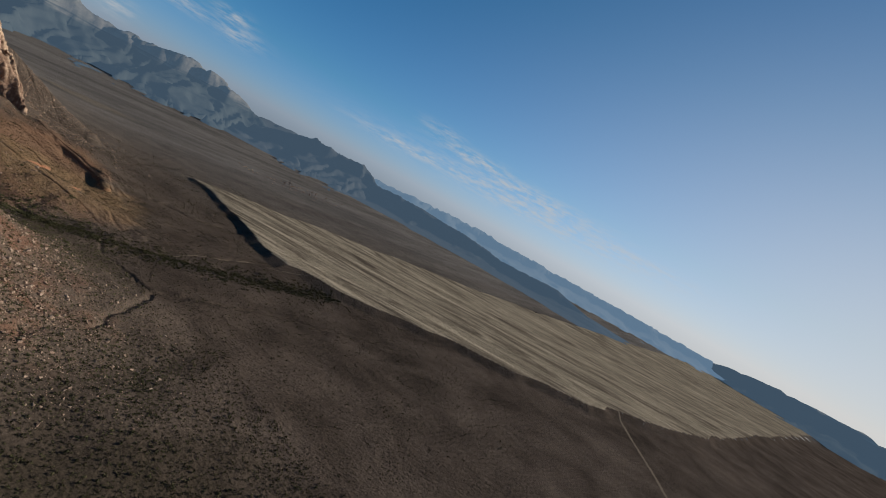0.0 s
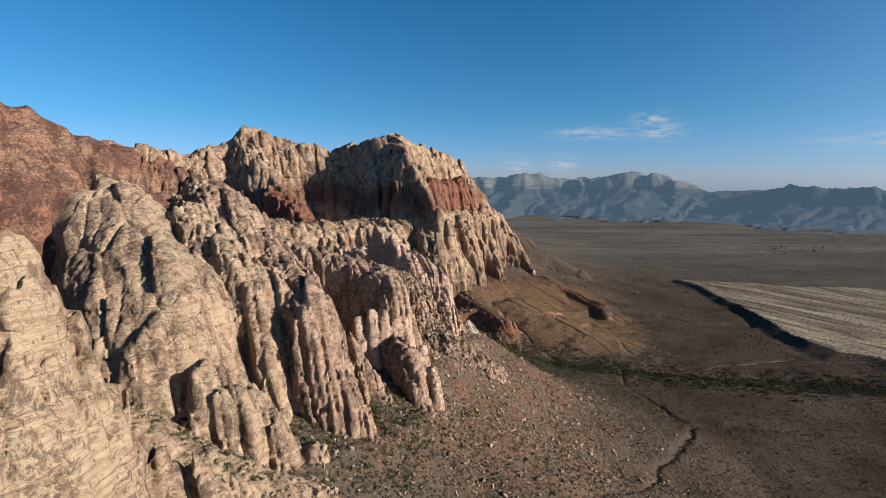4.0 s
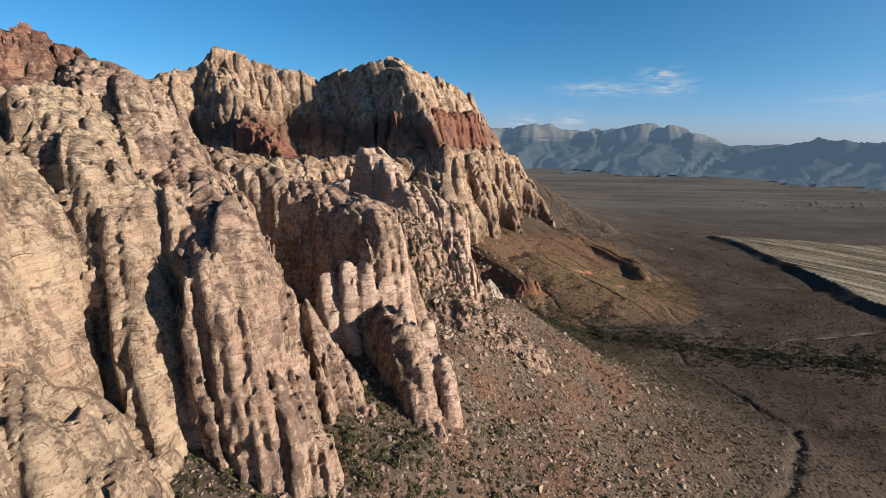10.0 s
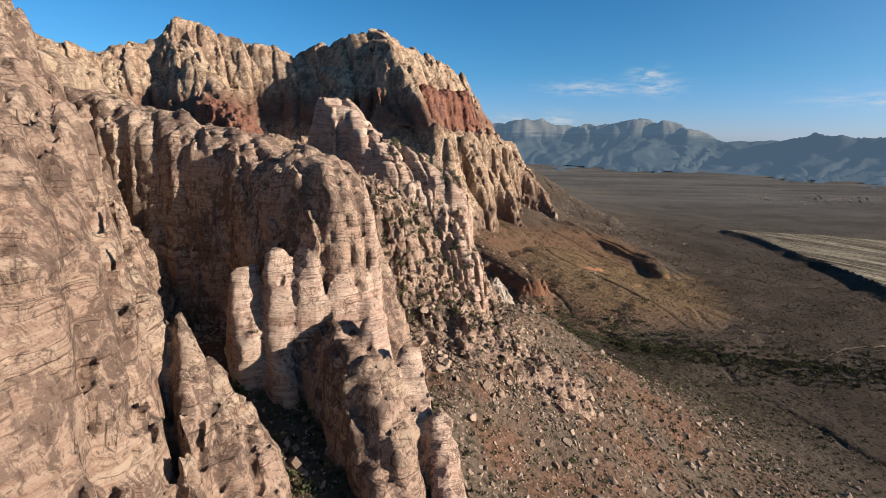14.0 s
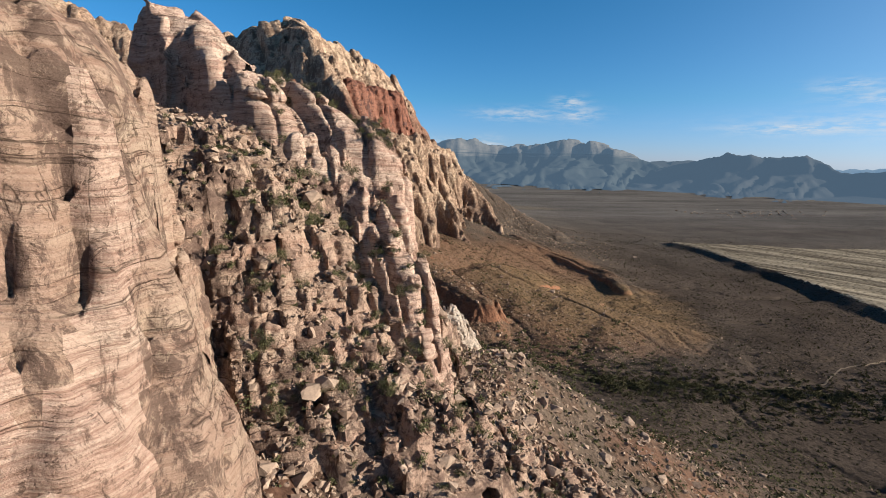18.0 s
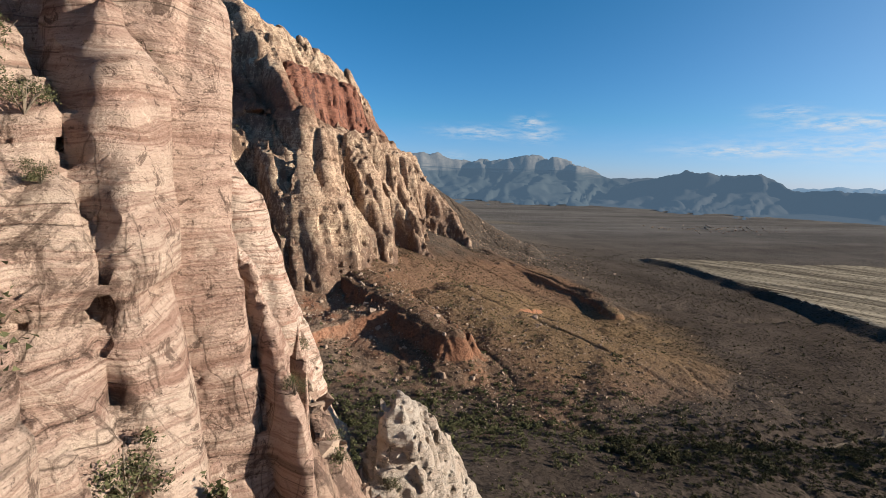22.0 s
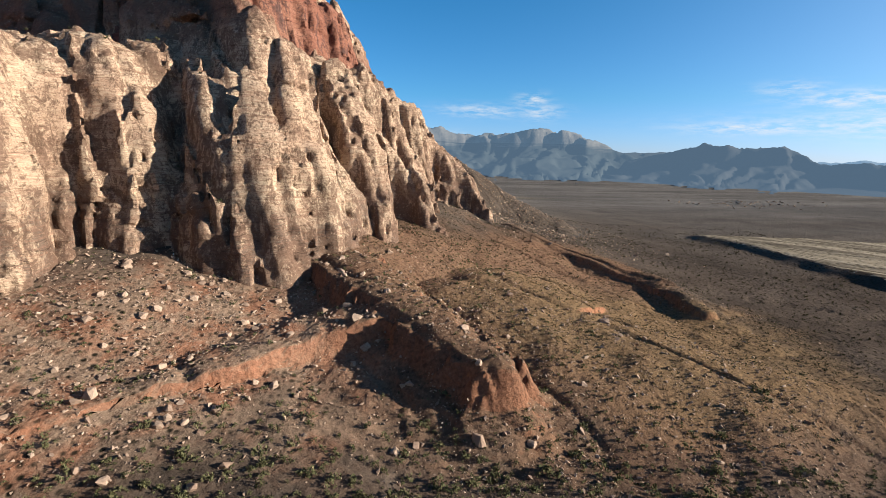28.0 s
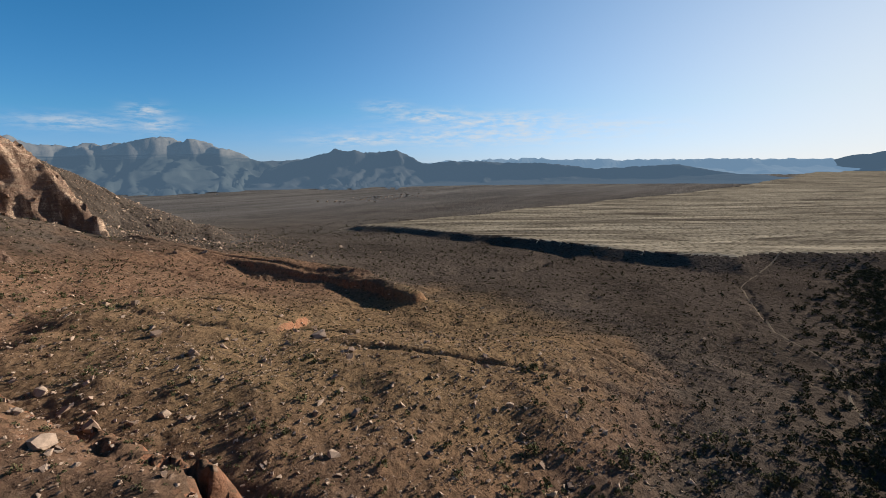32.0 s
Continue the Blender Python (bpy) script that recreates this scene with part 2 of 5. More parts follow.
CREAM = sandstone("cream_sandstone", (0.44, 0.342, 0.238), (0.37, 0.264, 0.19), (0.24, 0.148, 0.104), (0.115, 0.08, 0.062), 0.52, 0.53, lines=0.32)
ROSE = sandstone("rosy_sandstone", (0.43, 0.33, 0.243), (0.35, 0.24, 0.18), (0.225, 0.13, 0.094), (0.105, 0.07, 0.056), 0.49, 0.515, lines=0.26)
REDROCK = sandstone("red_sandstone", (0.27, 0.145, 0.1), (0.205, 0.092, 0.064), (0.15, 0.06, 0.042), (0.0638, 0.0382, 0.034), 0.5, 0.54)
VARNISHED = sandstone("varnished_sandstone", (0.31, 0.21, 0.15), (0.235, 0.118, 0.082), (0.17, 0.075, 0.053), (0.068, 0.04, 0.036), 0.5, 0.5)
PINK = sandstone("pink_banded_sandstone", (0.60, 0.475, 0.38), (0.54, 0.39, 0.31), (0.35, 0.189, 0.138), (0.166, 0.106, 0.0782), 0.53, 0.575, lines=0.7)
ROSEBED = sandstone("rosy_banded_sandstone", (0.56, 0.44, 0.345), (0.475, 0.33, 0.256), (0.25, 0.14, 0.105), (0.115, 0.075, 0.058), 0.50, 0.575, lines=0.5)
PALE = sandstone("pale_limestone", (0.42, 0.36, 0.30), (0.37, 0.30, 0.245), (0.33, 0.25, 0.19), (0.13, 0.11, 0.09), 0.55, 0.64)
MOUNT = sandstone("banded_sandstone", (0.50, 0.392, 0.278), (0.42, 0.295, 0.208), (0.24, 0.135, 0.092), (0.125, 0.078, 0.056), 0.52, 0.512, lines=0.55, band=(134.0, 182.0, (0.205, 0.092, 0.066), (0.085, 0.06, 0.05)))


def plain():
    """Valley floor and slopes: brown gravel with dark scrub, red earth on the spur and where banks are cut, pale rubble below the towers."""
    m = Nodes("valley_floor")
    wide = m.noise(0.012, 5, 0.65, 0.5)

    def zone(cx, cy, rx, ry):
        n = m.t.nodes.new("ShaderNodeVectorMath")
        n.operation = "LENGTH"
        shift = m.t.nodes.new("ShaderNodeMapping")
        shift.inputs["Location"].default_value = (-cx / rx, -cy / ry, 0)
        shift.inputs["Scale"].default_value = (1 / rx, 1 / ry, 0)
        m.t.links.new(m.pos, shift.inputs["Vector"])
        m.t.links.new(shift.outputs["Vector"], n.inputs[0])
        return m.ramp(m.math("ADD", n.outputs["Value"], m.math("MULTIPLY", m.math("SUBTRACT", m.noise(0.025, 5, 0.65), 0.5), 1.3)), [(0.55, 1.0), (1.0, 0.0)])

    col = m.mix(m.ramp(m.math("ADD", m.math("MULTIPLY", wide, 0.6), m.math("MULTIPLY", m.noise((0.0025, 0.006, 0.01), 6, 0.7, 0.5), 0.4)), [(0.38, 0.0), (0.62, 1.0)]), (0.043, 0.033, 0.0262), (0.105, 0.081, 0.064))
    # pale strips far off, greyed to put the haze before them into the colour
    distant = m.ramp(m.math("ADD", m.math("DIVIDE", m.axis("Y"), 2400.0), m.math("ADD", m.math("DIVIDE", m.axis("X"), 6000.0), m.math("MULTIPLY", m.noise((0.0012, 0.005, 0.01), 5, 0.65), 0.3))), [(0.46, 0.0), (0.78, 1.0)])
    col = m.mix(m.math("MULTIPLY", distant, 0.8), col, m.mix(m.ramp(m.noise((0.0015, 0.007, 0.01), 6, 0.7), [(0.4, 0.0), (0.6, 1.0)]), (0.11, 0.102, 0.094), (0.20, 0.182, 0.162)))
    # thick scrub and dark soil on the hillside below the first towers
    col = m.mix(m.math("MULTIPLY", zone(30, 20, 190, 150), 0.75), col, m.mix(m.noise(0.06, 5, 0.65), (0.024, 0.021, 0.014), (0.055, 0.042, 0.03)))
    spur = zone(115, 555, 135, 140)
    fan = zone(25, 245, 110, 110)
    tan = zone(165, 530, 110, 75)
    bay = zone(-50, 505, 120, 62)
    spur = m.math("MAXIMUM", spur, zone(195, 630, 50, 100))
    col = m.mix(m.math("MULTIPLY", zone(370, 1290, 120, 50), 0.8), col, (0.17, 0.14, 0.105))
    col = m.mix(spur, col, m.mix(m.noise(0.05, 5, 0.65), (0.17, 0.09, 0.056), (0.15, 0.10, 0.064)))
    col = m.mix(fan, col, m.mix(m.ramp(m.noise(0.06, 5, 0.65), [(0.45, 0.0), (0.62, 1.0)]), (0.122, 0.09, 0.068), (0.145, 0.08, 0.054)))
    col = m.mix(bay, col, m.mix(m.ramp(m.noise(0.08, 5, 0.65), [(0.45, 0.0), (0.62, 1.0)]), (0.24, 0.165, 0.115), (0.25, 0.125, 0.077)))
    col = m.mix(m.math("MULTIPLY", tan, 0.8), col, (0.175, 0.115, 0.062))
    scrub = m.ramp(m.voronoi(0.42), [(0.2, 1.0), (0.42, 0.0)])
    thick = m.ramp(m.noise(0.02, 5, 0.7, 0.7), [(0.42, 0.1), (0.58, 1.0)])
    col = m.mix(m.math("MULTIPLY", scrub, m.math("MULTIPLY", thick, m.math("SUBTRACT", 1.0, m.math("MULTIPLY", spur, 0.7)))), col, (0.017, 0.016, 0.011))
    stones = m.math("MULTIPLY", m.ramp(m.voronoi(0.75), [(0.16, 1.0), (0.3, 0.0)]), m.ramp(m.noise(0.07, 4, 0.7), [(0.5, 0.0), (0.62, 0.8)]))
    col = m.mix(m.math("MULTIPLY", stones, m.math("ADD", 0.12, m.math("ADD", m.math("MULTIPLY", fan, 0.7), m.math("MULTIPLY", m.math("MAXIMUM", spur, bay), 0.5)))), col, (0.40, 0.30, 0.23))
    bank = m.ramp(m.up(), [(0.4, 1.0), (0.75, 0.0)])
    col = m.mix(m.math("MULTIPLY", m.math("MULTIPLY", bank, 0.75), m.math("MAXIMUM", spur, bay)), col, (0.26, 0.118, 0.07))
    col = m.mix(m.ramp(m.noise(0.8, 6, 0.75), [(0.35, 0.5), (0.58, 0.0)]), col, (0.022, 0.017, 0.014))
    return m.done(col, [(m.voronoi(0.42), 0.8, 0.5), (m.noise(0.12, 6, 0.65), 2.5, 0.6), (m.noise(1.1, 7, 0.75), 0.5, 0.9)])


PLAIN = plain()


def straw():
    m = Nodes("dry_grass_tableland")
    turn = m.t.nodes.new("ShaderNodeMapping")
    turn.inputs["Rotation"].default_value = (0, 0, radians(58))
    m.t.links.new(m.pos, turn.inputs["Vector"])
    f = m.noise((0.004, 0.026, 0.01), 8, 0.72, 1.6, turn.outputs["Vector"])
    col = m.mix(m.ramp(f, [(0.35, 0.0), (0.62, 1.0)]), (0.36, 0.30, 0.215), (0.075, 0.06, 0.046))
    col = m.mix(m.ramp(m.voronoi(0.22), [(0.2, 0.75), (0.45, 0.0)]), col, (0.06, 0.05, 0.032))
    return m.done(col, [(m.voronoi(0.22), 1.0, 0.4), (m.noise(0.4, 6, 0.7), 0.5, 0.6)])


STRAW = straw()


def far_rock(name, a, b, c, relief, haze_glow=0.13):
    m = Nodes(name)
    beds = m.noise((0.004, 0.004, 0.05), 5, 0.65, 0.4)
    level = m.math("ADD", m.math("DIVIDE", m.axis("Z"), 220.0), m.math("MULTIPLY", m.math("SUBTRACT", beds, 0.5), 0.55))
    col = m.mix(m.ramp(level, [(0.58, 0.0), (0.68, 1.0)]), a, b)
    col = m.mix(m.ramp(m.noise(0.02, 6, 0.7), [(0.4, 0.5), (0.62, 0.0)]), col, c)
    # haze of the kilometres in front, put into the material as blue glow
    m.bsdf.inputs["Emission Color"].default_value, m.bsdf.inputs["Emission Strength"].default_value = (0.32, 0.52, 0.76, 1), haze_glow
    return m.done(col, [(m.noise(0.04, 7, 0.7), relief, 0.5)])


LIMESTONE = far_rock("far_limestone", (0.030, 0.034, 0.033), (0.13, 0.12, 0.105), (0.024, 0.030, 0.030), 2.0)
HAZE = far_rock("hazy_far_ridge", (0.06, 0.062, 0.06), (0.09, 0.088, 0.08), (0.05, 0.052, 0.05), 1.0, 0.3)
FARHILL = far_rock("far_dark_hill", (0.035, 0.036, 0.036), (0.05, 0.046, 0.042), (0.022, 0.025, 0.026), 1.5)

# ---- the lie of the land ----
def hashed(i, j, seed):
    h = (i.astype(np.int64) * 374761393 + j.astype(np.int64) * 668265263 + seed * 1442695041) & 0xFFFFFFFF
    h = ((h ^ (h >> 13)) * 1274126177) & 0xFFFFFFFF
    return ((h ^ (h >> 16)) & 0xFFFFFF).astype(np.float32) / 0xFFFFFF


def vnoise(x, y, size, seed):
    """Smooth value noise from -1 to 1."""
    u, v = x / size, y / size
    i, j = np.floor(u), np.floor(v)
    fu, fv = u - i, v - j
    fu, fv = fu * fu * fu * (fu * (fu * 6 - 15) + 10), fv * fv * fv * (fv * (fv * 6 - 15) + 10)
    a, b, c, d = hashed(i, j, seed), hashed(i + 1, j, seed), hashed(i, j + 1, seed), hashed(i + 1, j + 1, seed)
    return 2 * ((a * (1 - fu) + b * fu) * (1 - fv) + (c * (1 - fu) + d * fu) * fv) - 1


def fbm(x, y, size, seed, octaves=4, fade=0.5):
    out, amp = 0.0, 1.0
    for k in range(octaves):
        out = out + amp * vnoise(x + 17.3 * k, y - 9.1 * k, size / 2**k, seed + k)
        amp *= fade
    return out


def cells(x, y, size, seed):
    """Random value of the nearest cell, the distance to its border, and the height of a plane that leans its own way through each cell."""
    u, v = x / size, y / size
    i, j = np.floor(u), np.floor(v)
    d1, d2, r1, lean = np.full(u.shape, 9.0), np.full(u.shape, 9.0), np.zeros(u.shape), np.zeros(u.shape)
    for di in (-1, 0, 1):
        for dj in (-1, 0, 1):
            ci, cj = i + di, j + dj
            a, b = hashed(ci, cj, seed), hashed(ci, cj, seed + 1)
            du, dv = u - ci - 0.1 - 0.8 * a, v - cj - 0.1 - 0.8 * b
            d = np.hypot(du, dv)
            near = d < d1
            d2 = np.where(near, d1, np.minimum(d2, d))
            r1 = np.where(near, hashed(ci, cj, seed + 2), r1)
            lean = np.where(near, ((a * 7.31 % 1) - 0.5) * du + ((b * 9.17 % 1) - 0.5) * dv, lean)
            d1 = np.where(near, d, d1)
    return r1, (d2 - d1) * size, lean * size


def along(x, y, pts):
    """Distance from a line on the plan, the line's other values at the nearest point, and on which side (+: to its right)."""
    pts = np.array(pts, float)
    best = np.full(x.shape, 1e18)
    vals = [np.zeros(x.shape) for _ in range(pts.shape[1] - 2)]
    side = np.zeros(x.shape)
    for a, b in zip(pts[:-1], pts[1:]):
        dx, dy = b[0] - a[0], b[1] - a[1]
        t = np.clip(((x - a[0]) * dx + (y - a[1]) * dy) / (dx * dx + dy * dy), 0, 1)
        d = (x - a[0] - t * dx) ** 2 + (y - a[1] - t * dy) ** 2
        near = d < best
        best = np.where(near, d, best)
        side = np.where(near, np.sign((x - a[0]) * dy - (y - a[1]) * dx), side)
        for k in range(len(vals)):
            vals[k] = np.where(near, a[k + 2] * (1 - t) + b[k + 2] * t, vals[k])
    return np.sqrt(best), vals, side


def lines(stops):
    """Grid lines whose spacing changes along the axis, from rows of (place, spacing)."""
    at, gap = [s[0] for s in stops], [s[1] for s in stops]
    out = [at[0]]
    while out[-1] < at[-1]:
        out.append(out[-1] + GRAIN * float(np.interp(out[-1], at, gap)))
    return np.array(out)


GRAIN = 0.9
gx = lines([(-5000, 200), (-900, 25), (-420, 6), (-150, 2.0), (-90, 1.4), (60, 1.0), (120, 1.1), (220, 1.6), (300, 3), (500, 4), (900, 12), (5000, 200)])
gy = lines([(-3500, 200), (-500, 30), (-150, 5), (30, 1.6), (140, 1.0), (332, 1.0), (400, 1.2), (520, 1.1), (630, 1.1), (800, 2.2), (1000, 6), (1500, 20), (5200, 200)])
GX, GY = np.meshgrid(gx, gy)

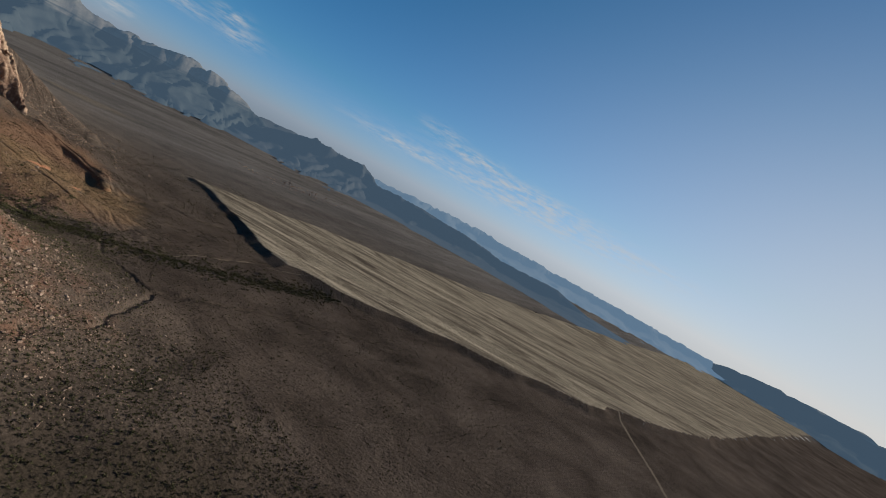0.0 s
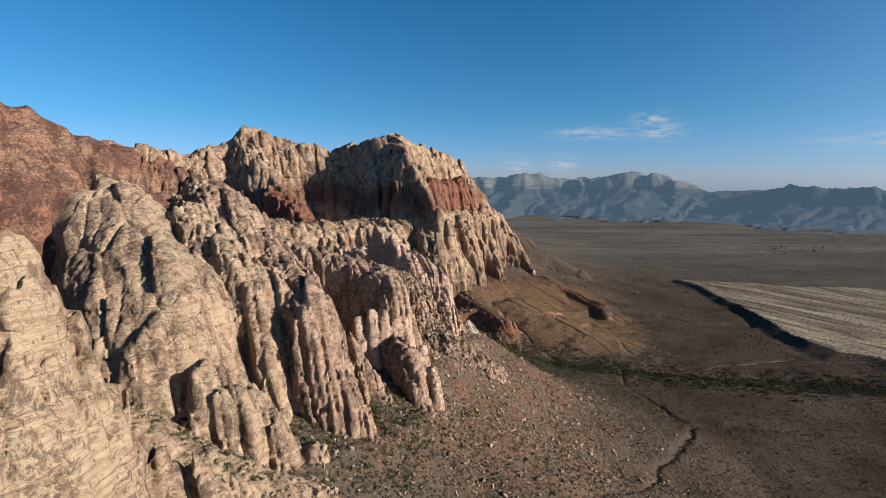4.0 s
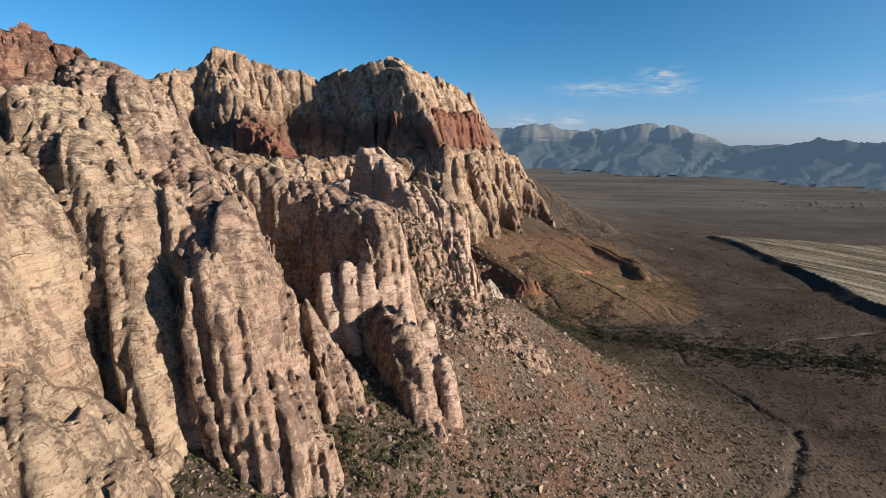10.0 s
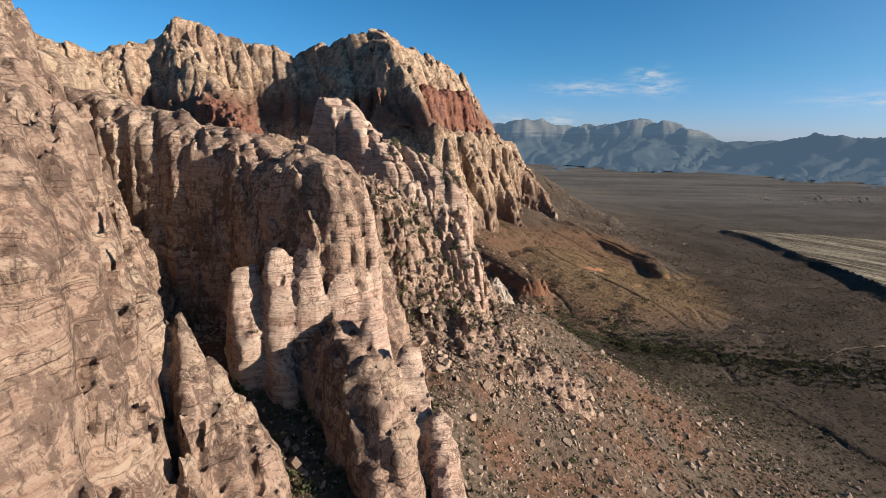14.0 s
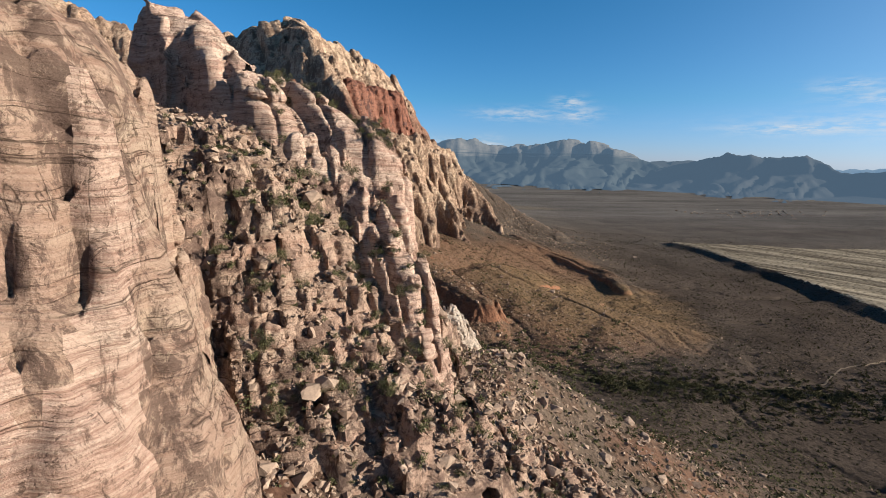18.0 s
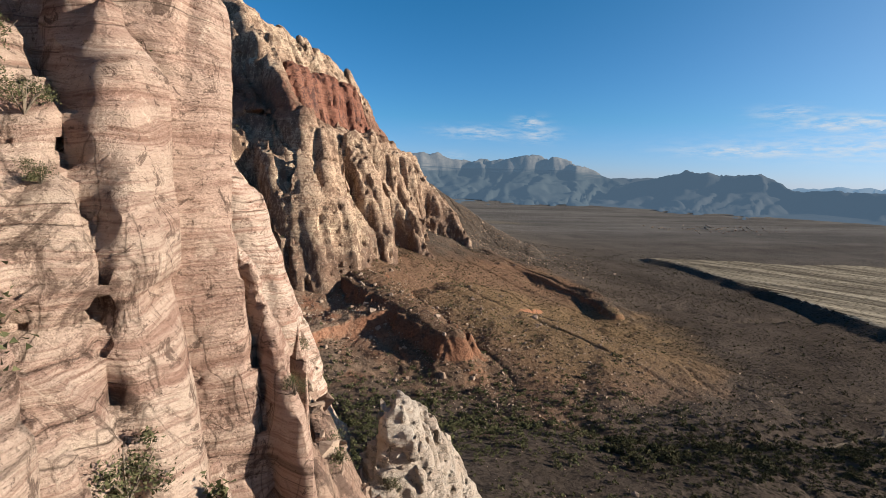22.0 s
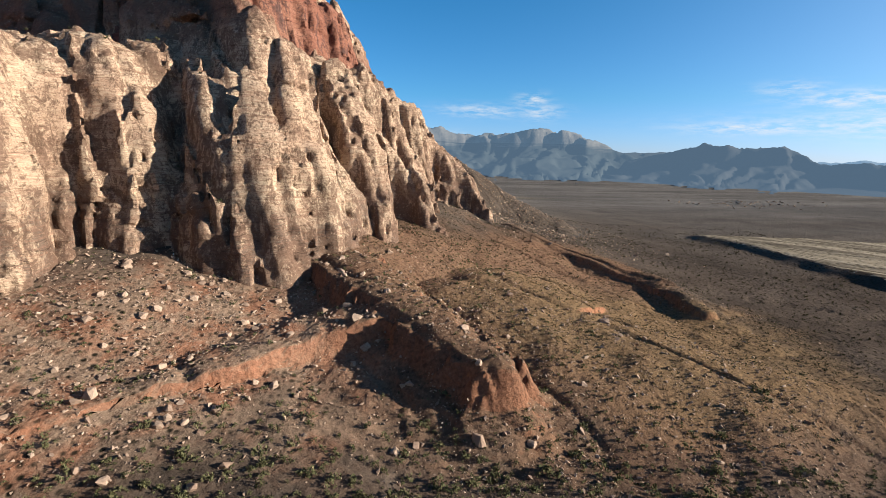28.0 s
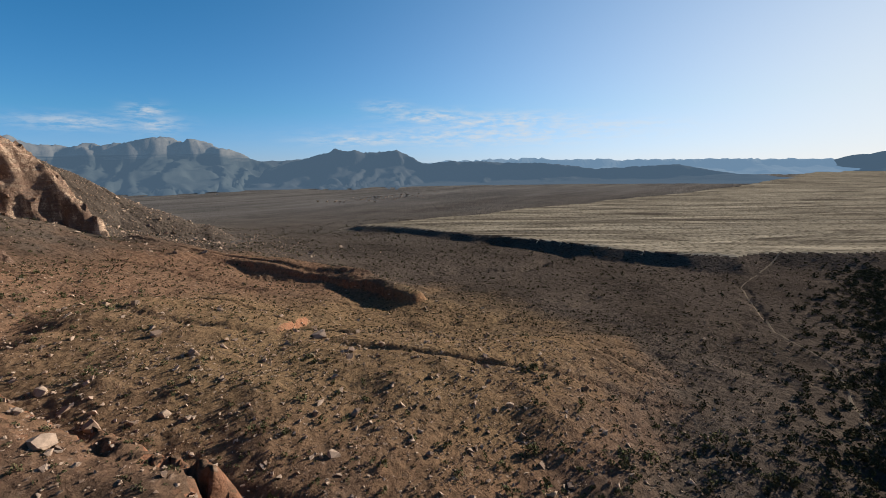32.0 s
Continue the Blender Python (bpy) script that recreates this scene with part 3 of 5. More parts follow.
# crests: x, y, height, half-width of the rounded top; then slope and height of the cliff, slope of what lies below it, fall of the top to its rim
RIDGES = [
    ("rock_tower", CREAM, [(-170, 10, 222, 20), (-115, 50, 200, 18), (-89, 72, 176, 15), (-90, 93, 142, 10), (-84, 104, 112, 7)], 3.2, 70, 3.0, 12),
    ("slab_tower", CREAM, [(-200, 255, 186, 26), (-165, 232, 182, 28), (-135, 203, 163, 29), (-116, 182, 153, 29), (-100, 165, 136, 26), (-84, 154, 112, 20)], 3.8, 60, 3.0, 18),
    ("rock_rib", ROSE, [(-150, 290, 185, 20), (-122, 262, 177, 18), (-98, 246, 161, 14), (-82, 232, 149, 13), (-63, 197, 137, 11), (-50, 184, 131, 10), (-38, 177, 113, 7), (-22, 168, 78, 5)], 3.6, 60, 3.0, 8),
    ("rock_rib", CREAM, [(-128, 242, 172, 14), (-96, 212, 154, 12), (-77, 190, 138, 9), (-66, 174, 114, 7), (-58, 162, 94, 5)], 3.0, 60, 3.0, 6),
    ("head_buttress", ROSE, [(-140, 330, 152, 16), (-100, 292, 147, 14), (-66, 275, 141, 12), (-38, 260, 134, 10), (-25, 251, 133, 11), (-18, 242, 131, 7)], 4.5, 48, 3.0, 6),
    ("columned_buttress", ROSE, [(-24, 234, 101, 8), (-11, 219, 98, 7), (-4, 208, 88, 6), (0, 200, 78, 5)], 4.0, 26, 3.0, 4),
    ("rock_column", ROSEBED, [(-25, 245, 128, 3.2), (-23, 238, 110, 3.4)], 7.0, 50, 3.0, 2.2),
    ("rock_column", ROSEBED, [(-16, 241, 125, 3.0), (-14, 235, 104, 3.2)], 7.0, 50, 3.0, 2.2),
    ("rock_column", ROSEBED, [(-12, 227, 103, 2.8), (-10, 221, 93, 3.0)], 7.0, 40, 3.0, 2.0),
    ("rock_column", ROSEBED, [(-18, 224, 100, 2.6), (-17, 217, 90, 2.8)], 7.0, 40, 3.0, 2.0),
    ("rock_column", ROSEBED, [(-5, 221, 99, 2.6), (-3, 214, 89, 2.8)], 7.0, 40, 3.0, 2.0),
    ("rock_column", ROSEBED, [(-10, 214, 92, 2.4), (-9, 208, 82, 2.6)], 7.0, 40, 3.0, 2.0),
    ("rock_column", ROSEBED, [(1, 212, 91, 2.4), (3, 205, 81, 2.6)], 7.0, 40, 3.0, 2.0),
    ("rock_column", ROSEBED, [(-33, 236, 114, 3.0), (-31, 230, 104, 3.2), (-30, 226, 92, 3.4)], 7.0, 50, 3.0, 2.2),
    ("rock_column", ROSEBED, [(-27, 238, 116, 2.8), (-25, 231, 106, 3.0), (-24, 227, 92, 3.2)], 7.0, 50, 3.0, 2.2),
    ("rock_column", ROSEBED, [(-21, 240, 117, 2.8), (-19, 233, 108, 3.0), (-18, 228, 94, 3.2)], 7.0, 50, 3.0, 2.2),
    ("rock_column", ROSEBED, [(-40, 236, 110, 3.0), (-38, 229, 98, 3.2)], 7.0, 50, 3.0, 2.2),
    ("boulder_slope", ROSE, [(-48, 306, 128, 8), (-22, 288, 124, 9), (-8, 278, 117, 9), (1, 268, 106, 8), (12, 259, 92, 7), (28, 257, 79, 6)], 1.0, 20, 2.4, 3),
    ("rock_rib", ROSEBED, [(-36, 328, 149, 7), (-19, 309, 139, 7), (-6, 298, 128, 5), (4, 290, 118, 5), (9, 279, 108, 4), (12, 270, 101, 3), (14, 259, 88, 3)], 3.6, 30, 3.0, 3),
    ("pillar_block", ROSEBED, [(-60, 370, 128, 16), (-25, 335, 122, 12), (-9, 319, 116, 8), (-3, 313, 109, 6)], 3.6, 60, 3.0, 5),
    ("pillar_block", ROSEBED, [(-6, 292, 122, 5), (3, 288, 114, 4), (8, 287, 107, 3.5), (11, 288, 97, 3), (13, 288, 88, 3)], 4.0, 40, 3.0, 4),
    ("pillar_block", PINK, [(-1, 295, 113, 3.5), (0, 304, 110, 3.5), (1, 312, 107, 3.5), (2, 320, 102, 3), (2, 330, 97, 3)], 4.2, 40, 3.0, 3),
    ("stone_pillar", PINK, [(7.3, 299, 110, 3.0), (10.8, 298.5, 106, 3.0), (13.3, 298.5, 100, 2.8), (15.8, 299, 90, 2.8), (17.3, 299, 80, 3.0)], 8.0, 16, 3.0, 2.0),
    ("stone_pillar", PINK, [(9.8, 305.5, 109, 1.6), (12.8, 305, 104, 1.5), (15.3, 304.6, 95, 1.6), (17.8, 304.4, 84, 1.9)], 8.0, 14, 3.0, 1.5),
    ("stone_pillar", PINK, [(9.8, 310.4, 107.5, 1.5), (12.3, 309.8, 103, 1.4), (15.3, 309, 93, 1.6), (17.3, 308.6, 82, 1.9)], 8.0, 14, 3.0, 1.5),
    ("stone_pillar", PINK, [(5.3, 316.5, 107, 2.0), (9.3, 315, 101.5, 1.7), (12.3, 313.7, 95, 1.7), (15.3, 312.6, 87, 1.9), (17.3, 312, 79, 2.2)], 8.0, 14, 3.0, 1.6),
    ("stone_pillar", PINK, [(7.3, 322.6, 102.5, 1.6), (10.3, 320.6, 98, 1.6), (13.8, 318.4, 91, 1.8), (16.8, 316.6, 81, 2.1)], 8.0, 14, 3.0, 1.6),
    ("stone_pillar", PINK, [(7.8, 328.8, 100.5, 1.7), (10.8, 326.4, 97, 1.8), (14.8, 323, 89, 2.0), (17.6, 320.4, 79, 2.4)], 8.0, 14, 3.0, 1.6),
    ("pale_outcrop", PALE, [(25, 313, 83, 2.5), (27.5, 321, 80.5, 2.2), (31, 329, 74, 2.2), (35, 337, 66, 2)], 2.2, 9, 3.0, 1.5),
    ("red_tower", VARNISHED, [(-420, 60, 250, 40), (-300, 160, 238, 25), (-235, 215, 229, 15), (-211, 243, 222, 10), (-190, 270, 205, 8), (-160, 300, 190, 10)], 1.8, 48, 3.0, 4),
    ("slickrock_shelf", CREAM, [(-420, 380, 205, 70), (-270, 400, 190, 60), (-190, 360, 176, 40)], 2.5, 80, 3.0, 15),
    ("mountain_peak", MOUNT, [(-700, 700, 240, 40), (-444, 690, 232, 30), (-383, 730, 220, 25), (-332, 772, 247, 14), (-312, 780, 266, 12), (-285, 787, 260, 12), (-215, 790, 240, 15), (-165, 790, 228, 12), (-110, 765, 242, 12), (-66, 743, 250, 12), (-20, 775, 238, 12), (37, 845, 214, 10), (75, 890, 170, 8), (130, 960, 110, 10)], 1.5, 115, 3.0, 5),
    ("summit_buttress", MOUNT, [(-66, 743, 250, 12), (-45, 690, 226, 10), (-27, 656, 204, 8), (-4, 615, 162, 8), (4, 600, 148, 7)], 2.2, 60, 3.0, 5),
    ("summit_buttress", MOUNT, [(-312, 780, 262, 12), (-260, 720, 215, 14), (-215, 660, 172, 14), (-180, 620, 140, 12)], 1.8, 90, 3.0, 5),
    ("cliff_wall", MOUNT, [(-260, 610, 138, 30), (-150, 602, 130, 24), (-60, 616, 130, 22), (0, 644, 142, 20), (32, 676, 142, 17), (70, 738, 132, 16), (98, 796, 126, 10)], 4.5, 92, 3.0, 10),
    ("cliff_wall", MOUNT, [(-240, 520, 138, 22), (-160, 552, 132, 18), (-112, 572, 130, 15), (-72, 598, 128, 13), (-30, 612, 126, 11)], 5.0, 92, 3.0, 10),
    ("red_tier", REDROCK, [(-215, 640, 166, 14), (-180, 615, 150, 12), (-150, 600, 136, 10)], 2.6, 60, 3.0, 4),
    ("red_tier", REDROCK, [(-52, 664, 182, 8), (-27, 658, 186, 10), (20, 692, 180, 12), (40, 760, 186, 10)], 2.6, 60, 3.0, 5),
    ("cliff_buttress", MOUNT, [(-140, 572, 134, 14), (-122, 550, 125, 13), (-110, 537, 108, 9)], 5.0, 85, 3.0, 7),
    ("cliff_buttress", MOUNT, [(-104, 592, 134, 12), (-88, 572, 126, 11), (-75, 558, 106, 8)], 5.0, 85, 3.0, 7),
    ("cliff_buttress", MOUNT, [(-66, 612, 134, 12), (-50, 596, 126, 11), (-40, 585, 106, 9)], 5.0, 85, 3.0, 7),
    ("cliff_buttress", MOUNT, [(-18, 602, 126, 8), (-10, 582, 110, 8), (-4, 572, 92, 6)], 5.0, 85, 3.0, 6),
    ("cliff_buttress", MOUNT, [(8, 606, 148, 9), (20, 598, 122, 8), (28, 586, 92, 7), (32, 580, 66, 5)], 4.5, 85, 3.0, 5),
    ("cliff_buttress", MOUNT, [(38, 646, 140, 8), (50, 622, 100, 7), (58, 604, 66, 5)], 4.5, 85, 3.0, 4),
    ("cliff_buttress", MOUNT, [(58, 694, 140, 9), (82, 690, 106, 6), (98, 678, 70, 5)], 4.5, 85, 3.0, 4),
    ("rock_spire", MOUNT, [(78, 772, 142, 7), (110, 789, 127, 6), (118, 764, 90, 6), (122, 745, 60, 5)], 4.5, 85, 3.0, 4),
    ("cliff_buttress", MOUNT, [(70, 738, 132, 14), (88, 740, 124, 9), (118, 733, 102, 8), (138, 713, 72, 6), (148, 700, 50, 5)], 3.6, 70, 1.2, 4),
    ("rock_spire", MOUNT, [(98, 800, 126, 8), (120, 800, 112, 5), (138, 780, 84, 5), (146, 760, 58, 5)], 3.6, 85, 2.0, 4),
    ("rock_spire", MOUNT, [(84, 716, 104, 6), (100, 700, 76, 5), (112, 686, 50, 4)], 3.6, 60, 2.0, 3),
    ("cliff_buttress", MOUNT, [(70, 668, 96, 6), (84, 652, 70, 5), (94, 640, 46, 4)], 3.2, 60, 2.0, 3),
    ("rock_rib", CREAM, [(-84, 150, 120, 8), (-62, 150, 105, 6), (-46, 152, 86, 5)], 2.6, 40, 1.5, 3),
    ("rock_rib", CREAM, [(-90, 110, 114, 8), (-68, 112, 102, 6), (-52, 117, 88, 5)], 2.4, 40, 1.5, 3),
    ("rock_rib", ROSE, [(-52, 208, 116, 7), (-38, 203, 103, 6), (-22, 198, 84, 5)], 2.6, 40, 1.5, 3),
    ("boulder_slope", CREAM, [(-130, 125, 116, 8), (-98, 128, 106, 9), (-66, 132, 92, 7)], 0.8, 20, 1.2, 3),
    ("boulder_slope", ROSE, [(-90, 215, 112, 7), (-70, 205, 100, 7), (-48, 192, 86, 6)], 0.9, 20, 1.4, 3),
    ("mountain_flank", PLAIN, [(60, 850, 170, 5), (108, 812, 108, 5), (146, 822, 89, 6), (175, 812, 71, 8), (198, 805, 54, 9), (243, 786, 29, 14)], 0.75, 300, 0.6, 2),
    ("red_spur", PLAIN, [(35, 575, 47, 14), (55, 530, 42, 12), (68, 502, 37, 9), (79, 486, 32, 7)], 2.4, 9, 0.6, 2),
    ("red_bluff", PLAIN, [(55, 522, 39, 10), (20, 515, 30, 10), (-20, 498, 25, 8), (-60, 480, 23, 8)], 2.2, 7, 0.4, 1),
    ("earth_apron", PLAIN, [(95, 560, 34, 25), (120, 520, 27, 20), (160, 490, 20, 20), (195, 476, 14, 14), (250, 470, 2, 10)], 0.25, 300, 0.25, 2),
    ("gully_scarp", PLAIN, [(166, 700, 36, 9), (184, 664, 28, 8), (210, 626, 22, 8), (219, 600, 19.5, 7), (221, 574, 18.5, 6), (215, 556, 16.5, 5)], 1.8, 3.5, 0.3, 1),
]
FOOT = [(-90, -400, 95), (-75, -150, 100), (-60, 60, 97), (-45, 140, 78), (0, 197, 74), (18, 258, 84), (32, 290, 80), (22, 335, 55), (-10, 370, 32), (-60, 400, 24), (-110, 450, 24), (-100, 510, 30), (-60, 530, 36), (-20, 535, 37), (10, 556, 40), (50, 575, 44), (90, 612, 40), (130, 690, 46), (170, 790, 42), (200, 900, 38), (190, 1100, 36), (120, 1500, 30)]
DRAINS = [
    ([(60, 170), (113, 207), (164, 263), (181, 286), (158, 359), (175, 410)], 2.4, 1.7),
    ([(181, 286), (230, 300), (330, 290), (470, 250)], 3.0, 1.2),
    ([(-60, 470), (20, 440), (110, 425), (180, 410), (300, 395), (410, 380)], 9.0, 2.5),
    ([(95, 620), (130, 560), (165, 530), (215, 520), (290, 500)], 4.0, 1.2),
    ([(70, 470), (90, 475), (108, 520), (104, 560)], 4.5, 3.0),
    ([(146, 690), (168, 655), (190, 622), (203, 598), (204, 574), (202, 552)], 6.0, 1.4),
    ([(290, 590), (330, 560), (400, 560), (470, 610)], 5.0, 2.5),
    ([(185, 470), (200, 462), (240, 440), (300, 434), (360, 444), (420, 435)], 2.5, 1.6),
]
TABLE = [(430, 820), (422, 640), (405, 500), (410, 440), (510, 350), (810, 94), (1220, -60), (4000, -500), (4000, 300), (1525, 550), (1058, 651), (532, 790), (430, 820)]


def inside(x, y, ring):
    hit = np.zeros(x.shape, bool)
    for (ax, ay), (bx, by) in zip(ring[:-1], ring[1:]):
        if ay != by:
            hit ^= ((ay > y) != (by > y)) & (x < (bx - ax) * (y - ay) / (by - ay) + ax)
    return hit


def land(x, y):
    """The open land of a whole grid, worked out a few rows at a time."""
    got = [lie(x[j : j + 24], y[j : j + 24]) for j in range(0, len(x), 24)]
    return tuple(np.concatenate(v) for v in zip(*got))


def crest_height(x, y, pts, slope, hc, low, dome):
    """Height of a ridge: a rounded top, a cliff, and a slope below it."""
    d, (z, w), _ = along(x, y, pts)
    e = np.maximum(d - w, 0)
    return z - dome * np.minimum(d / w, 1) ** 2 - np.minimum(e * slope, hc) - np.maximum(e - hc / slope, 0) * low


def reach_of(x, y, pts, reach):
    xs, ys = [p[0] for p in pts], [p[1] for p in pts]
    return (x > min(xs) - reach) & (x < max(xs) + reach) & (y > min(ys) - reach) & (y < max(ys) + reach)


def lie(x, y):
    """Heights of the land without its rocks, and which earth ridge owns each place (-1: valley floor, -2: tableland)."""
    fx = x + 6 * fbm(x, y, 60, 3, 3)
    d, zf, total = np.full(x.shape, 1e9), 0.0, 0.0
    for a, b in zip(FOOT[:-1], FOOT[1:]):
        di, (zi,), _ = along(fx, y, [a, b])
        share = 1 / (di * di + 300.0) ** 2
        d, zf, total = np.minimum(d, di), zf + zi * share, total + share
    zf = zf / total
    h = np.where(inside(fx, y, [p[:2] for p in FOOT] + [(-6000, 1500), (-6000, -400), FOOT[0][:2]]), zf + 0.25 * d.clip(0, 60), zf * np.exp(-d / 98) - 0.4 * np.clip(d / 300, 0, 1))
    h = h + (0.6 + 0.8 * np.exp(-d / 150)) * fbm(x, y, 38, 5, 4) * np.clip(1.2 - np.hypot(x, y - 400) / 1500, 0, 1)
    # gullied earth below the mountain
    lumps = np.exp(-(((x - 130) / 130) ** 2) - ((y - 530) / 130) ** 2)
    h = h + lumps * (1.4 * fbm(x, y, 17, 6, 3) - 1.5 * np.exp(-((vnoise(x + 0.6 * y, 0.35 * y, 26, 7) / 0.12) ** 2)))
    for drain, wide, deep in DRAINS:
        dd, _, _ = along(x + 5 * fbm(x, y, 22, 17, 3), y + 5 * fbm(x, y, 22, 19, 3), drain)
        h = h - deep * np.exp(-((dd / wide) ** 2))
    owner = np.full(x.shape, -1)
    # tableland with a furrowed top
    tx, ty = x + 9 * fbm(x, y, 75, 8, 3), y + 9 * fbm(x, y, 75, 11, 3)
    dt, _, _ = along(tx, ty, TABLE)
    t = np.where(inside(tx, ty, TABLE), 1, -1) * dt
    top = np.clip((t + 12) * 0.36, 0, 8 + 0.8 * vnoise(0.12 * (0.53 * x - 0.85 * y), 0.85 * x + 0.53 * y, 19, 14) * np.clip(t / 30, 0, 1))
    owner = np.where((top > 7.0) & (top > h), -2, owner)
    h = np.maximum(h, top)
    wx, wy = x + 5 * fbm(x, y, 34, 21, 3), y + 5 * fbm(x, y, 34, 31, 3)
    r1, b1, t1 = cells((0.6 * wx - 0.8 * wy) / 2.0, 0.8 * wx + 0.6 * wy, 7.4, 51)
    r2, b2, t2 = cells(wx, wy, 2.9, 61)
    r3, b3, t3 = cells(x + 0.5 * fbm(x, y, 2.5, 55, 2), y, 1.9, 71)
    joint = 4.0 * (r1 - 0.5) + 1.2 * (r2 - 0.5) + 2.2 * np.exp(-b1 / 0.8)
    loose = 1.2 * r2 * (np.sqrt(np.clip(b2 / 1.5, 0, 1)) - 0.6) + 1.1 * r3 * r3 * (np.sqrt(np.clip(b3 / 0.6, 0, 1)) - 0.5)
    for k, (name, mat, pts, slope, hc, low, dome) in enumerate(RIDGES):
        near = reach_of(x, y, pts, 230 if slope < 1.2 else 120)
        if mat is not PLAIN or not near.any():
            continue
        ax, ay = x[near], y[near]
        jut = joint[near] * (1.0 if slope > 2 else 0.5) if slope > 1.2 else 0.0
        g = crest_height(ax * 0.65 + wx[near] * 0.35 + jut, ay * 0.65 + wy[near] * 0.35, pts, slope, hc, low, dome)
        g = g + loose[near] * 0.35 + 0.8 * fbm(ax, ay, 15, 9, 3) - 1.3 * np.exp(-((vnoise(ax + 0.6 * ay, 0.4 * ay, 22, 7) / 0.12) ** 2))
        more = g > h[near]
        h[near] = np.where(more, g, h[near])
        owner[near] = np.where(more, k, owner[near])
    return h, owner


def bulk(x, y):
    """Heights of the rocks before they are broken up, and which ridge owns each place."""
    h, owner = np.full(x.shape, -50.0), np.full(x.shape, -1)
    wx, wy = x + 4 * fbm(x, y, 34, 21, 2), y + 4 * fbm(x, y, 34, 31, 2)
    for k, (name, mat, pts, slope, hc, low, dome) in enumerate(RIDGES):
        near = reach_of(x, y, pts, 150)
        if mat is PLAIN or not near.any():
            continue
        soft = 0.1 if "pillar" in name or name == "rock_column" else 1.0
        g = crest_height(x[near] * (1 - soft) + wx[near] * soft, y[near] * (1 - soft) + wy[near] * soft, pts, slope, hc, low, dome)
        more = g > h[near]
        h[near] = np.where(more, g, h[near])
        owner[near] = np.where(more, k, owner[near])
    return h, owner


# how the rock breaks: width of its columns, how far they stand out, how blocky they are, how strongly bedded, how deep the long joints cut
BREAK = {
    "rock_tower": (1.0, 0.9, 1.2, 0.5, 1.7), "slab_tower": (1.5, 0.6, 0.4, 0.4, 0.9), "rock_rib": (0.9, 1.1, 0.9, 0.5, 2.1), "head_buttress": (0.75, 0.9, 0.4, 0.4, 1.2), "columned_buttress": (0.55, 1.2, 0.6, 0.4, 1.6),
    "rock_column": (0.7, 0.3, 0.4, 0.4, 0.2), "boulder_slope": (0.6, 0.35, 1.0, 0.15, 0.6), "pillar_block": (0.8, 0.8, 0.9, 0.6, 0.8), "stone_pillar": (0.5, 0.22, 0.25, 0.8, 0.1), "pale_outcrop": (0.4, 0.5, 0.8, 0.4, 0.4),
    "red_tower": (1.5, 1.1, 1.2, 1.0, 1.1), "slickrock_shelf": (2.4, 0.8, 0.8, 1.2, 0.7), "mountain_peak": (1.9, 1.1, 1.1, 1.2, 1.35), "summit_buttress": (1.6, 1.7, 1.3, 1.0, 1.7), "cliff_wall": (1.4, 1.7, 1.1, 0.8, 1.5),
    "red_tier": (1.2, 1.6, 1.8, 1.0, 1.8), "cliff_buttress": (1.15, 1.7, 1.1, 0.7, 1.4), "rock_spire": (1.1, 1.7, 1.2, 0.7, 1.4),
}
BREAKS = np.array([BREAK.get(r[0], (1.0, 0.0, 0.0, 0.0, 0.0))[:4] for r in RIDGES] + [(1.0, 0.0, 0.0, 0.0)])
FINS = np.array([BREAK.get(r[0], (1.0, 0.0, 0.0, 0.0, 0.0))[4] for r in RIDGES] + [0.0])


def leaning(x, y, z):
    """The rock's own coordinates: bent joints that lean with height."""
    return (x + 0.10 * (z - 100) + 2.2 * vnoise(z + 0.4 * x, x + y, 26, 231) + 0.3 * vnoise(z, x - y, 9, 233), y - 0.14 * (z - 100) + 2.2 * vnoise(z - 0.3 * y, x - y, 30, 235) + 0.3 * vnoise(z, x + y, 9, 237))


def beds_at(z, size, jitter, seed):
    """Index of the bed and the distance to its nearer parting."""
    q = z / size + jitter
    i = np.floor(q)
    f = q - i
    return i, np.minimum(f, 1 - f) * size


